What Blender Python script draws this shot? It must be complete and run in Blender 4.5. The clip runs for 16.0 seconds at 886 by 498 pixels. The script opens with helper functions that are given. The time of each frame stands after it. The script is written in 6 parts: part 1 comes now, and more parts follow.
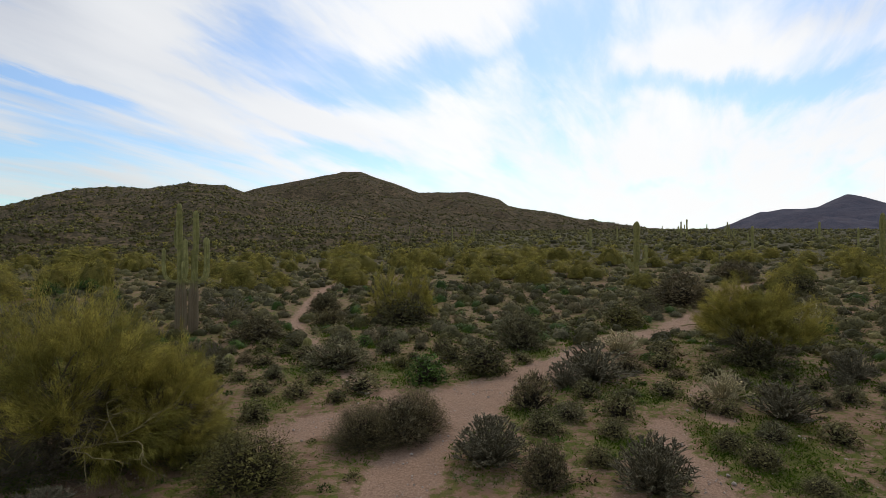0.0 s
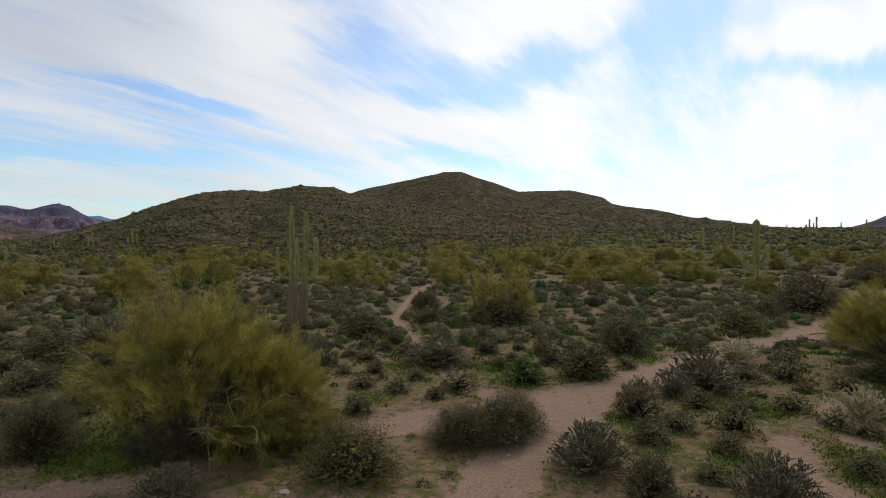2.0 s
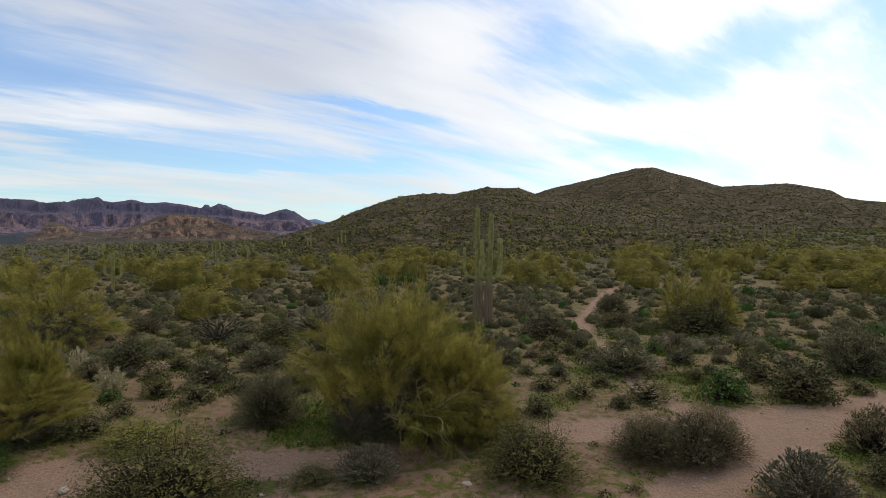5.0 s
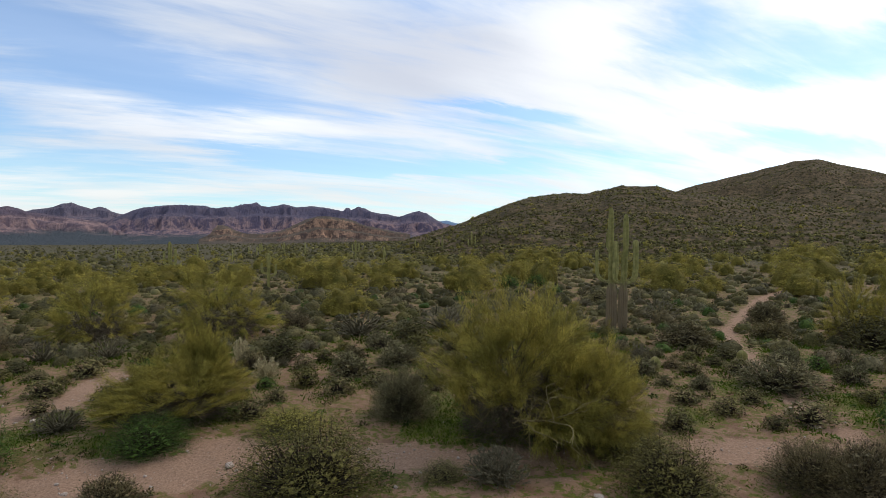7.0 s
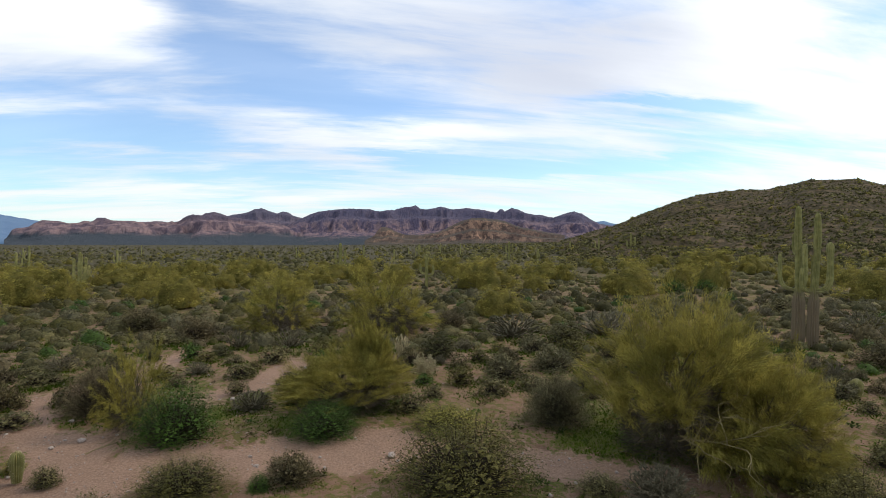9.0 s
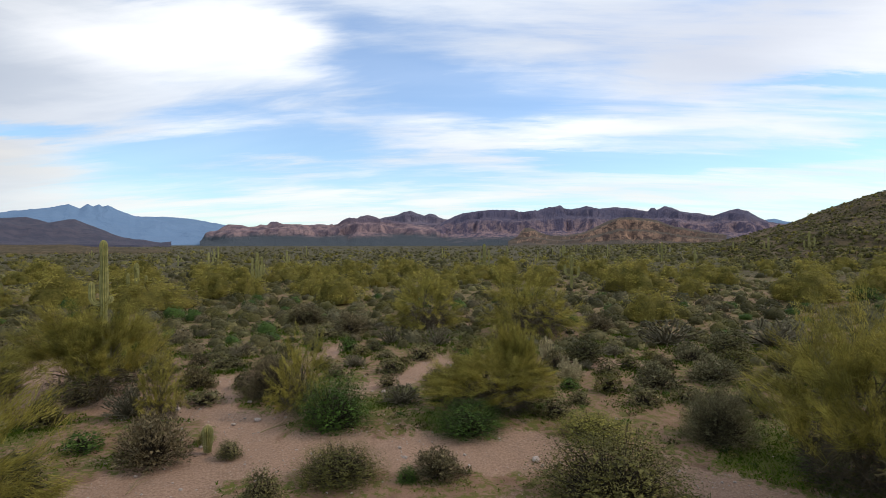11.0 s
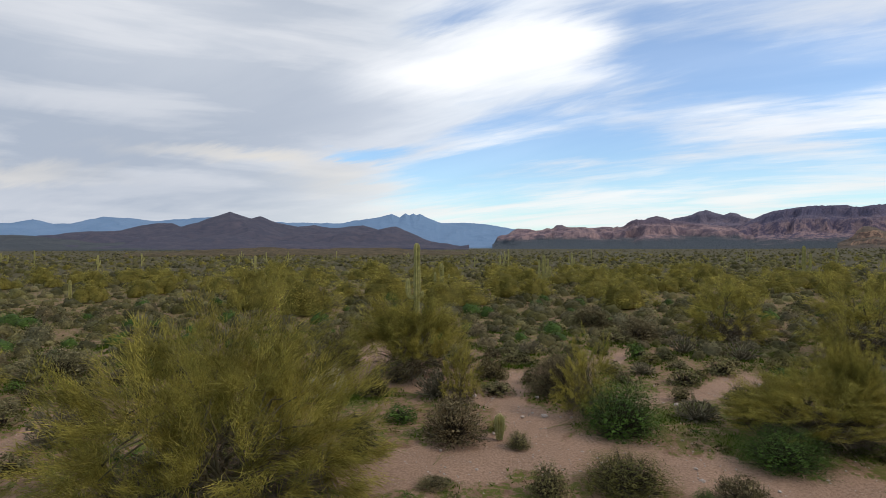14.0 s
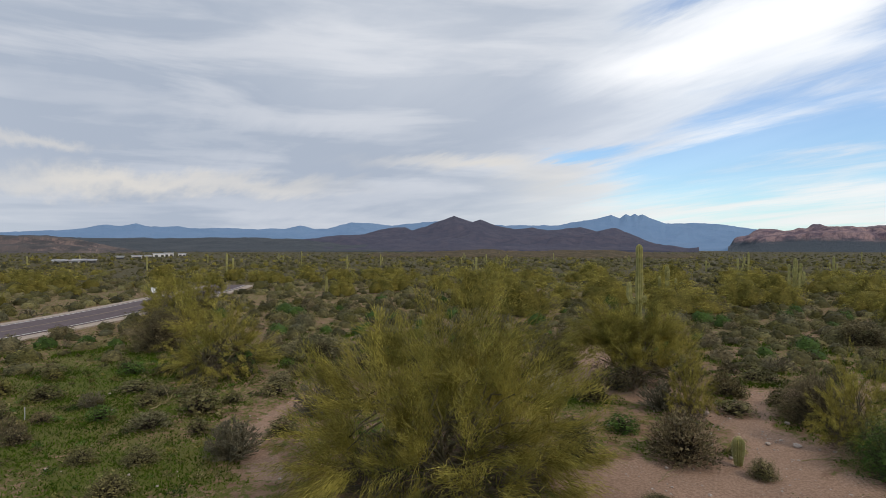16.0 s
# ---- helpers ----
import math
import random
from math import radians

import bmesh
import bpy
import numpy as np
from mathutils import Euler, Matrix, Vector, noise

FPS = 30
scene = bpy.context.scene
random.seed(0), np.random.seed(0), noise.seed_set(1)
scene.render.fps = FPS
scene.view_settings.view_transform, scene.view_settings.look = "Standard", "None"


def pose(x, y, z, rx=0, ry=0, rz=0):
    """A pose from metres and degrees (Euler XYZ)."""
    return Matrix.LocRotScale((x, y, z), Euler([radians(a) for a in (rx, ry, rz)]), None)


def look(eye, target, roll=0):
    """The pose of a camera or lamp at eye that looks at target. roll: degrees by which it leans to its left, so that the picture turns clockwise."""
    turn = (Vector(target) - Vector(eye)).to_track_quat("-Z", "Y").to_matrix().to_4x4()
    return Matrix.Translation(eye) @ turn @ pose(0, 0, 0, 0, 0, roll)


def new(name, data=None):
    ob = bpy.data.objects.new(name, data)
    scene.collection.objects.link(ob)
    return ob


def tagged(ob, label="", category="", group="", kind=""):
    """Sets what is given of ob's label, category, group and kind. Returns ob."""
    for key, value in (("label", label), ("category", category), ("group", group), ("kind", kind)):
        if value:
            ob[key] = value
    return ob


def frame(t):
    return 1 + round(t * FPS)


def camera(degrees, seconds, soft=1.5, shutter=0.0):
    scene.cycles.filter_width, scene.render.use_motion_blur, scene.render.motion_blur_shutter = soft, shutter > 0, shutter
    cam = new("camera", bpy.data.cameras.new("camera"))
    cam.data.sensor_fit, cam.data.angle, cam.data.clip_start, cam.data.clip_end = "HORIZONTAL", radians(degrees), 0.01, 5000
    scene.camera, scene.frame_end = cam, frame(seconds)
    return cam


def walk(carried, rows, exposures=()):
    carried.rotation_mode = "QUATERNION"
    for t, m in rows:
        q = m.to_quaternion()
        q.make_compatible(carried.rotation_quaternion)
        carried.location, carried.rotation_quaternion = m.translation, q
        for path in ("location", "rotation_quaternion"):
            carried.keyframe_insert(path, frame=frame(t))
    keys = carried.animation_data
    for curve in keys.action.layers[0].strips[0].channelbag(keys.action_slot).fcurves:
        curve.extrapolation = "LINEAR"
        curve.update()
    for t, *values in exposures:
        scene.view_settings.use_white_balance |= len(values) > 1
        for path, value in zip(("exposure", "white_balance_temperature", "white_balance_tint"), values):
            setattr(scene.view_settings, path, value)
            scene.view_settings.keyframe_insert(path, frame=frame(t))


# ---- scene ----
cam = camera(76.9, 16.0, 0.8)
PATH = [
    (0.0, pose(-0.000, -0.000, 6.000, 89.27, 0.08, 0.00)),
    (0.5, pose(0.006, 0.024, 5.998, 89.23, 0.01, 2.13)),
    (1.0, pose(0.012, 0.048, 5.999, 89.21, 0.06, 4.78)),
    (1.5, pose(0.022, 0.070, 6.001, 89.24, -0.01, 7.57)),
    (2.0, pose(0.031, 0.085, 6.001, 89.21, -0.01, 10.19)),
    (2.5, pose(0.042, 0.095, 5.999, 89.25, -0.03, 13.15)),
    (3.0, pose(0.058, 0.100, 5.996, 89.22, 0.05, 16.47)),
    (3.5, pose(0.078, 0.100, 5.996, 89.20, 0.06, 19.65)),
    (4.0, pose(0.098, 0.096, 6.007, 89.21, 0.02, 22.90)),
    (6.5, pose(0.162, 0.038, 6.106, 89.28, -0.06, 38.43)),
    (7.0, pose(0.162, 0.023, 6.129, 89.31, -0.07, 42.25)),
    (7.5, pose(0.156, 0.008, 6.152, 89.31, -0.05, 46.84)),
    (8.0, pose(0.149, -0.002, 6.174, 89.33, -0.09, 50.70)),
    (8.5, pose(0.138, -0.006, 6.191, 89.35, -0.04, 54.25)),
    (9.0, pose(0.119, -0.005, 6.200, 89.39, -0.17, 57.90)),
    (11.5, pose(-0.020, 0.024, 6.196, 89.48, 0.05, 76.75)),
    (12.0, pose(-0.044, 0.020, 6.189, 89.53, 0.12, 81.44)),
    (12.5, pose(-0.064, 0.010, 6.179, 89.55, 0.10, 86.48)),
    (13.0, pose(-0.081, -0.004, 6.166, 89.63, 0.14, 91.17)),
    (13.5, pose(-0.097, -0.014, 6.148, 89.70, 0.12, 96.32)),
    (14.0, pose(-0.113, -0.017, 6.126, 89.74, 0.06, 101.16)),
    (14.5, pose(-0.128, -0.021, 6.106, 89.76, -0.09, 106.05)),
    (15.0, pose(-0.141, -0.034, 6.093, 89.82, -0.06, 110.86)),
    (15.5, pose(-0.153, -0.053, 6.083, 89.91, -0.07, 116.61)),
    (16.0, pose(-0.167, -0.071, 6.074, 89.96, -0.07, 123.16)),
]
walk(cam, PATH, [(0.0, -0.53), (4.0, -0.42), (7.0, -0.20), (9.0, -0.10), (12.0, -0.12), (16.0, -0.24)])

# ---- daylight: thin broken cloud, the sun behind it ----
SUN_AZ, SUN_EL = -14.0, 43.0          # degrees left of +y, degrees above the horizon


def heading(az, el=0.0):
    """Unit direction az degrees left of +y and el degrees up."""
    a, e = radians(az), radians(el)
    return Vector((-math.sin(a) * math.cos(e), math.cos(a) * math.cos(e), math.sin(e)))


sun = new("sun", bpy.data.lights.new("sun", "SUN"))
sun.data.energy, sun.data.angle, sun.data.color = 1.5, radians(10), (1.0, 0.83, 0.62)
sun.matrix_world = look((0, 0, 50), Vector((0, 0, 50)) - heading(SUN_AZ, SUN_EL))

world = bpy.data.worlds.new("sky")
scene.world = world
world.use_nodes = True
wt = world.node_tree
wt.nodes.clear()


class Net:
    """Short hand for building node trees."""

    def __init__(self, tree):
        self.t = tree

    def node(self, kind, **values):
        n = self.t.nodes.new(kind)
        for key, value in values.items():
            setattr(n, key, value)
        return n

    def put(self, socket, value):
        if isinstance(value, bpy.types.NodeSocket):
            self.t.links.new(value, socket)
        elif value is not None:
            socket.default_value = value

    def math(self, op, a, b=None, c=None, clamp=False):
        n = self.node("ShaderNodeMath", operation=op, use_clamp=clamp)
        for s, v in zip(n.inputs, (a, b, c)):
            self.put(s, v)
        return n.outputs[0]

    def vec(self, op, a, b=None):
        n = self.node("ShaderNodeVectorMath", operation=op)
        self.put(n.inputs[0], a)
        if b is not None:
            self.put(n.inputs[1], b)
        return n.outputs["Value" if op in ("DOT_PRODUCT", "LENGTH") else "Vector"]

    def noise(self, vector, scale, detail=4.0, rough=0.55, distort=0.0):
        n = self.node("ShaderNodeTexNoise")
        self.put(n.inputs["Vector"], vector)
        n.inputs["Scale"].default_value, n.inputs["Detail"].default_value = scale, detail
        n.inputs["Roughness"].default_value, n.inputs["Distortion"].default_value = rough, distort
        return n.outputs[0]

    def ramp(self, value, lo, hi, a=0.0, b=1.0, smooth=True):
        n = self.node("ShaderNodeMapRange", interpolation_type="SMOOTHSTEP" if smooth else "LINEAR")
        for s, v in zip(n.inputs, (value, lo, hi, a, b)):
            self.put(s, v)
        return n.outputs[0]

    def mix(self, factor, a, b):
        n = self.node("ShaderNodeMix", data_type="RGBA")
        self.put(n.inputs["Factor"], factor)
        ins = [s for s in n.inputs if s.type == "RGBA"]
        for s, v in zip(ins, (a, b)):
            self.put(s, (*v, 1.0) if isinstance(v, tuple) else v)
        return [s for s in n.outputs if s.type == "RGBA"][0]


W = Net(wt)
direction = W.node("ShaderNodeTexCoord").outputs["Generated"]
axes = W.node("ShaderNodeSeparateXYZ")
W.put(axes.inputs[0], direction)
dx, dy, dz = axes.outputs
above = W.math("MAXIMUM", dz, 0.0)
under = W.math("ADD", above, 0.16)
flat = W.node("ShaderNodeCombineXYZ")                     # the cloud sheet seen in perspective
W.put(flat.inputs[0], W.math("DIVIDE", dx, under))
W.put(flat.inputs[1], W.math("DIVIDE", dy, under))
sheet = flat.outputs[0]


azimuth = W.math("MULTIPLY", W.math("ARCTAN2", W.math("MULTIPLY", dx, -1.0), dy), 57.2958)      # degrees left of +y
rise = W.math("MULTIPLY", W.math("ARCSINE", dz), 57.2958)
dome = W.node("ShaderNodeCombineXYZ")
W.put(dome.inputs[0], azimuth)
W.put(dome.inputs[1], rise)
turned = W.node("ShaderNodeMapping")                       # the clouds are drawn out along one wind
turned.inputs["Rotation"].default_value = (0, 0, radians(22))
W.put(turned.inputs[0], sheet)
stretch = W.node("ShaderNodeMapping")
stretch.inputs["Scale"].default_value = (1.15, 0.30, 1.0)
W.put(stretch.inputs[0], turned.outputs[0])
ragged = W.node("ShaderNodeTexNoise")                      # frays the edges of banks and gaps
W.put(ragged.inputs["Vector"], stretch.outputs[0])
ragged.inputs["Scale"].default_value, ragged.inputs["Detail"].default_value, ragged.inputs["Roughness"].default_value = 3.4, 7.0, 0.62
frayed = W.vec("ADD", dome.outputs[0], W.vec("MULTIPLY", W.vec("SUBTRACT", ragged.outputs["Color"], (0.5, 0.5, 0.5)), (11.0, 5.0, 0.0)))


def toward(az, el, inner, outer):
    """1 within inner degrees of that direction, 0 past outer degrees."""
    d = W.vec("DOT_PRODUCT", direction, tuple(heading(az, el)))
    return W.ramp(d, math.cos(radians(outer)), math.cos(radians(inner)))


def ovals(rows):
    """Sum of soft ovals: direction, height, half width, half height (degrees), tilt, amount."""
    total = None
    for az, el, wide, high, tilt, amount in rows:
        k = W.node("ShaderNodeMapping", vector_type="TEXTURE")
        k.inputs["Location"].default_value, k.inputs["Rotation"].default_value = (az, el, 0), (0, 0, radians(-tilt))
        k.inputs["Scale"].default_value = (wide, high, 1)
        W.put(k.inputs[0], frayed)
        one = W.ramp(W.vec("LENGTH", k.outputs[0]), 1.9, 0.0, 0.0, amount)
        total = one if total is None else W.math("ADD", total, one)
    return total


streaks = W.noise(stretch.outputs[0], 2.0, 7.0, 0.58, 0.5)
wisps = W.noise(stretch.outputs[0], 6.0, 6.0, 0.60, 0.7)
banks = W.noise(sheet, 1.15, 5.0, 0.55, 0.3)
GAPS = [(-13, 19.9, 4.1, 3.0, 0, 0.55), (-22, 14.7, 5.5, 1.0, -3, 0.45), (-31, 13.1, 5.6, 1.2, -4, 0.5), (-37, 13.8, 3.0, 1.0, 15, 0.35), (0, 17.4, 4.0, 2.1, 10, 0.35), (-5, 18.5, 4.0, 0.8, 15, 0.25), (11, 14.3, 3.9, 1.0, -8, 0.28), (9, 8.5, 5.4, 0.9, -10, 0.45),
        (35, 12.9, 5.5, 0.9, -14, 0.40), (36, 7.7, 5.4, 0.7, -6, 0.40), (27, 7.9, 7.8, 1.0, -8, 0.25), (21, 15.7, 5.6, 1.5, -10, 0.22), (-20, 5.3, 3.1, 0.5, 0, 0.25), (59, 17.9, 6.2, 2.5, -5, 0.35), (47, 18.1, 9.6, 2.1, -5, 0.2), (37, 13.1, 8.1, 0.5, -7, 0.40)]
GAPS_NORTH = [(58, 8.4, 7.9, 0.7, -3, 0.40), (48, 7.1, 7.2, 0.6, -4, 0.40), (13, 14.4, 3.9, 1.0, -10, 0.30), (1, 17.7, 4.5, 2.2, 30, 0.30), (77, 18.4, 10.8, 2.8, -12, 0.24), (68, 15.1, 13.7, 2.3, -8, 0.28), (85, 9.7, 8.0, 1.2, -2, 0.30), (59, 8.5, 6.8, 0.6, -3, 0.40),
              (42, 7.5, 6.2, 0.5, 3, 0.35), (38, 13.3, 6.1, 0.4, -2, 0.35), (21, 18.9, 4.0, 2.2, 10, 0.35), (70, 4.6, 10.3, 0.8, 0, 0.25), (79, 20.1, 7.5, 2.5, -20, 0.12)]
GAPS_WEST = [(110, 9.8, 4.1, 1.0, 0, 0.55), (101, 9.0, 9.3, 1.1, 0, 0.50), (99, 6.7, 12.2, 1.4, 0, 0.40), (69, 12.9, 14.3, 1.6, -4, 0.25), (103, 21.8, 5.7, 1.4, 10, 0.55), (90, 9.9, 9.4, 1.4, 5, 0.40), (111, 9.9, 3.3, 0.8, 0, 0.40), (54, 7.8, 8.2, 0.5, 2, 0.40), (75, 5.9, 11.4, 0.8, 2, 0.30), (98, 4.8, 9.5, 0.7, 2, 0.30)]
WHITE = [(-24, 7.0, 16.0, 5.5, 0, 0.40), (33, 15.4, 7.9, 2.3, -8, 0.30), (-1, 21.4, 8.6, 3.0, 0, 0.35), (-28, 17.0, 9.1, 1.8, 0, 0.50), (9, 11.7, 8.4, 2.2, 0, 0.25), (28, 19.0, 5.7, 4.1, 0, 0.65), (87, 17.5, 3.9, 2.3, 0, 0.30), (19, 12.1, 7.2, 2.1, 0, 0.30),
         (81, 4.9, 8.6, 1.5, 0, 0.20), (60, 10.9, 6.2, 0.9, -4, 0.25), (98, 18.3, 9.0, 2.2, 8, 1.1), (90, 20.8, 4.5, 2.0, 0, 0.50), (69, 10.5, 11.0, 1.1, 0, 0.25), (127, 20.0, 12.0, 6.0, 0, 0.22)]
VEILS = [(38, 18.7, 8.1, 3.7, 0, 0.50), (-36, 18.6, 4.3, 1.3, 0, 0.40), (52, 19.4, 13.8, 3.8, -6, 0.9), (48, 15.2, 6.9, 2.1, 0, 0.50), (116, 13.3, 10.3, 3.4, 0, 0.70), (19, 20.4, 7.3, 2.2, 0, 0.30), (149, 10.0, 15.5, 1.6, 0, 0.50), (136, 10.6, 8.8, 1.3, 0, 0.50), (131, 5.1, 14.7, 1.5, 0, 0.50), (159, 13.4, 9.0, 1.8, 0, 0.60), (154, 8.0, 17.0, 9.0, 0, 0.5)]
WARM = [(156, 5.7, 7.0, 1.1, 0, 0.90), (143, 6.2, 8.7, 0.8, 0, 0.70), (122, 8.7, 7.5, 0.7, 0, 0.55), (112, 6.5, 5.0, 1.1, 0, 0.40), (159, 8.8, 3.0, 0.5, 0, 0.60), (118, 9.0, 4.6, 0.6, 0, 0.40), (113, 7.8, 3.0, 0.8, 0, 0.40)]
white, veil, warm = ovals(WHITE), ovals(VEILS), ovals(WARM)
grey = toward(142, 24, 18, 46)
cover = W.math("ADD", W.math("MULTIPLY", streaks, 1.7), W.math("ADD", W.math("MULTIPLY", banks, 0.45), W.math("MULTIPLY", wisps, 0.70)))
cover = W.math("SUBTRACT", W.math("ADD", cover, W.math("ADD", W.math("MULTIPLY", white, 0.7), W.math("MULTIPLY", W.math("ADD", veil, warm), 0.3))), 0.86)
cover = W.math("ADD", cover, W.math("MULTIPLY", grey, 0.85))
for rows in (GAPS, GAPS_NORTH, GAPS_WEST):
    cover = W.math("SUBTRACT", cover, W.math("MULTIPLY", ovals(rows), 0.85))
dense = W.ramp(cover, 0.12, 0.88, 0.27, 1.0)

sky = W.node("ShaderNodeTexSky", sky_type="NISHITA", sun_disc=False)
sky.sun_elevation, sky.sun_rotation = radians(SUN_EL), radians(-SUN_AZ)
sky.altitude, sky.air_density, sky.dust_density, sky.ozone_density = 500, 1.0, 0.6, 2.0
blue = W.node("ShaderNodeBackground")
clean = W.node("ShaderNodeMix", data_type="RGBA", blend_type="MULTIPLY")
clean.inputs["Factor"].default_value = 1.0
ends = [i for i in clean.inputs if i.type == "RGBA"]
W.put(ends[0], sky.outputs[0])
W.put(ends[1], W.mix(W.ramp(rise, 14.0, 3.0), (0.82, 1.14, 1.38), (0.86, 1.18, 1.27)))
W.put(blue.inputs[0], [o for o in clean.outputs if o.type == "RGBA"][0])
blue.inputs[1].default_value = 0.15
near_sun = toward(SUN_AZ, 8, 4, 50)
shade = W.ramp(W.noise(stretch.outputs[0], 1.5, 5.0, 0.55, 0.4), 0.34, 0.66)
tone = W.mix(shade, (0.78, 0.865, 1.0), (1.04, 1.10, 1.18))
tone = W.mix(W.ramp(rise, 11.0, 3.0, 0.0, 0.8), tone, (1.04, 1.08, 1.05))
tone = W.mix(W.math("MULTIPLY", near_sun, 0.75), tone, (1.60, 1.60, 1.60))
tone = W.mix(W.math("MULTIPLY", veil, 0.75, clamp=True), tone, (0.74, 0.79, 0.92))
layered = W.node("ShaderNodeMapping")
layered.inputs["Scale"].default_value = (1.0, 1.0, 6.5)
W.put(layered.inputs[0], direction)
layers = W.ramp(W.noise(layered.outputs[0], 2.6, 5.0, 0.55, 0.35), 0.36, 0.66)
tone = W.mix(grey, tone, W.mix(W.math("SUBTRACT", layers, W.math("MULTIPLY", veil, 0.7), clamp=True), (0.49, 0.56, 0.68), (0.73, 0.77, 0.85)))
tone = W.mix(W.math("MULTIPLY", white, 0.9, clamp=True), tone, (1.34, 1.34, 1.35))
tone = W.mix(W.math("MULTIPLY", warm, 0.85, clamp=True), tone, (0.90, 0.86, 0.80))                  # warm light under the far edge of the bank
cloud = W.node("ShaderNodeBackground")
W.put(cloud.inputs[0], tone)
cloud.inputs[1].default_value = 1.0
both = W.node("ShaderNodeMixShader")
W.put(both.inputs[0], dense)
wt.links.new(blue.outputs[0], both.inputs[1])
wt.links.new(cloud.outputs[0], both.inputs[2])
wt.links.new(both.outputs[0], W.node("ShaderNodeOutputWorld").inputs[0])


# ---- materials ----
def material(name, rough=0.85, spec=0.25):
    m = bpy.data.materials.new(name)
    m.use_nodes = True
    b = m.node_tree.nodes["Principled BSDF"]
    b.inputs["Roughness"].default_value, b.inputs["Specular IOR Level"].default_value = rough, spec
    return m, Net(m.node_tree), b


def bumped(n, b, height, strength=0.4, distance=0.05):
    k = n.node("ShaderNodeBump")
    k.inputs["Strength"].default_value, k.inputs["Distance"].default_value = strength, distance
    n.put(k.inputs["Height"], height)
    n.put(b.inputs["Normal"], k.outputs[0])


TUFTED = set()


def foliage(name, a, b_, c, translucent=0.12, vary=1.0):
    """Leaves and twigs: three colours, mixed plant by plant, tuft by tuft and leaf by leaf."""
    m, n, b = material(name, 0.75, 0.15)
    TUFTED.add(name)
    # Tone by tuft; inner bodies carry a low one as painted shade.
    tuft = n.node("ShaderNodeAttribute", attribute_name="tuft").outputs["Fac"]
    leaf = n.node("ShaderNodeNewGeometry").outputs["Random Per Island"]
    plant = n.node("ShaderNodeObjectInfo").outputs["Random"]
    col = n.mix(n.ramp(n.math("POWER", leaf, 1.5), 0.0, 1.0, 0.22, 0.66, False), a, b_)
    col = n.mix(n.math("MULTIPLY", plant, 0.6), col, c)
    patch = n.noise(n.node("ShaderNodeNewGeometry").outputs["Position"], 0.55, 4.0, 0.62)
    sprig = n.noise(n.node("ShaderNodeNewGeometry").outputs["Position"], 6.5, 4.0, 0.72)
    light = n.node("ShaderNodeMix", data_type="RGBA", blend_type="MULTIPLY")
    light.inputs["Factor"].default_value = 1.0
    tint = [i for i in light.inputs if i.type == "RGBA"]
    n.put(tint[0], col)
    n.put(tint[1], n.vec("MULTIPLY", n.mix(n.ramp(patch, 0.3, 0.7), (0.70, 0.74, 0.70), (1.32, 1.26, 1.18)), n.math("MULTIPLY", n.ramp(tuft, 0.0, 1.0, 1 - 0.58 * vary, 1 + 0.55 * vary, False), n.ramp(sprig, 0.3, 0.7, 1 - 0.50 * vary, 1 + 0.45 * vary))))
    col = [o for o in light.outputs if o.type == "RGBA"][0]
    n.put(b.inputs["Base Color"], col)
    thin = n.node("ShaderNodeBsdfTranslucent")
    n.put(thin.inputs[0], col)
    mixed = n.node("ShaderNodeMixShader")
    mixed.inputs[0].default_value = translucent
    m.node_tree.links.new(b.outputs[0], mixed.inputs[1])
    m.node_tree.links.new(thin.outputs[0], mixed.inputs[2])
    m.node_tree.links.new(mixed.outputs[0], m.node_tree.nodes["Material Output"].inputs[0])
    return m


def bark(name, a, b_, scale=9.0):
    m, n, b = material(name, 0.85, 0.2)
    at = n.node("ShaderNodeTexCoord").outputs["Object"]
    f = n.noise(at, scale, 5.0, 0.65)
    n.put(b.inputs["Base Color"], n.mix(n.ramp(f, 0.35, 0.68), a, b_))
    bumped(n, b, f, 0.5, 0.02)
    return m


LEAF = {
    "bursage": foliage("bursage_leaf", (0.088, 0.079, 0.033), (0.25, 0.224, 0.104), (0.135, 0.12, 0.048)),
    "grey": foliage("grey_leaf", (0.085, 0.077, 0.039), (0.29, 0.262, 0.152), (0.15, 0.135, 0.068)),
    "olive": foliage("olive_leaf", (0.056, 0.053, 0.013), (0.225, 0.202, 0.07), (0.12, 0.11, 0.03)),
    "green": foliage("green_leaf", (0.03, 0.062, 0.01), (0.13, 0.205, 0.045), (0.06, 0.11, 0.02)),
    "dark": foliage("dark_leaf", (0.05, 0.047, 0.018), (0.155, 0.142, 0.06), (0.088, 0.081, 0.032)),
    "brown": foliage("brown_leaf", (0.050, 0.039, 0.022), (0.30, 0.245, 0.14), (0.13, 0.115, 0.048)),
    "yellow": foliage("yellow_leaf", (0.09, 0.095, 0.016), (0.34, 0.31, 0.07), (0.17, 0.165, 0.033)),
    "palo_verde": foliage("palo_verde_twig", (0.205, 0.178, 0.040), (0.41, 0.36, 0.092), (0.285, 0.249, 0.060), 0.5, 0.9),
    "grass": foliage("grass_blade", (0.034, 0.074, 0.004), (0.1, 0.152, 0.012), (0.075, 0.102, 0.01), 0.35),
}
STEM = bark("shrub_stem", (0.018, 0.014, 0.010), (0.070, 0.054, 0.038))
DEAD_TWIG = bark("dead_twig", (0.045, 0.036, 0.026), (0.15, 0.122, 0.085))
PV_BARK = bark("palo_verde_bark", (0.060, 0.050, 0.028), (0.19, 0.160, 0.080))
CHOLLA = bark("cholla_joint", (0.068, 0.060, 0.036), (0.18, 0.155, 0.095), 25)
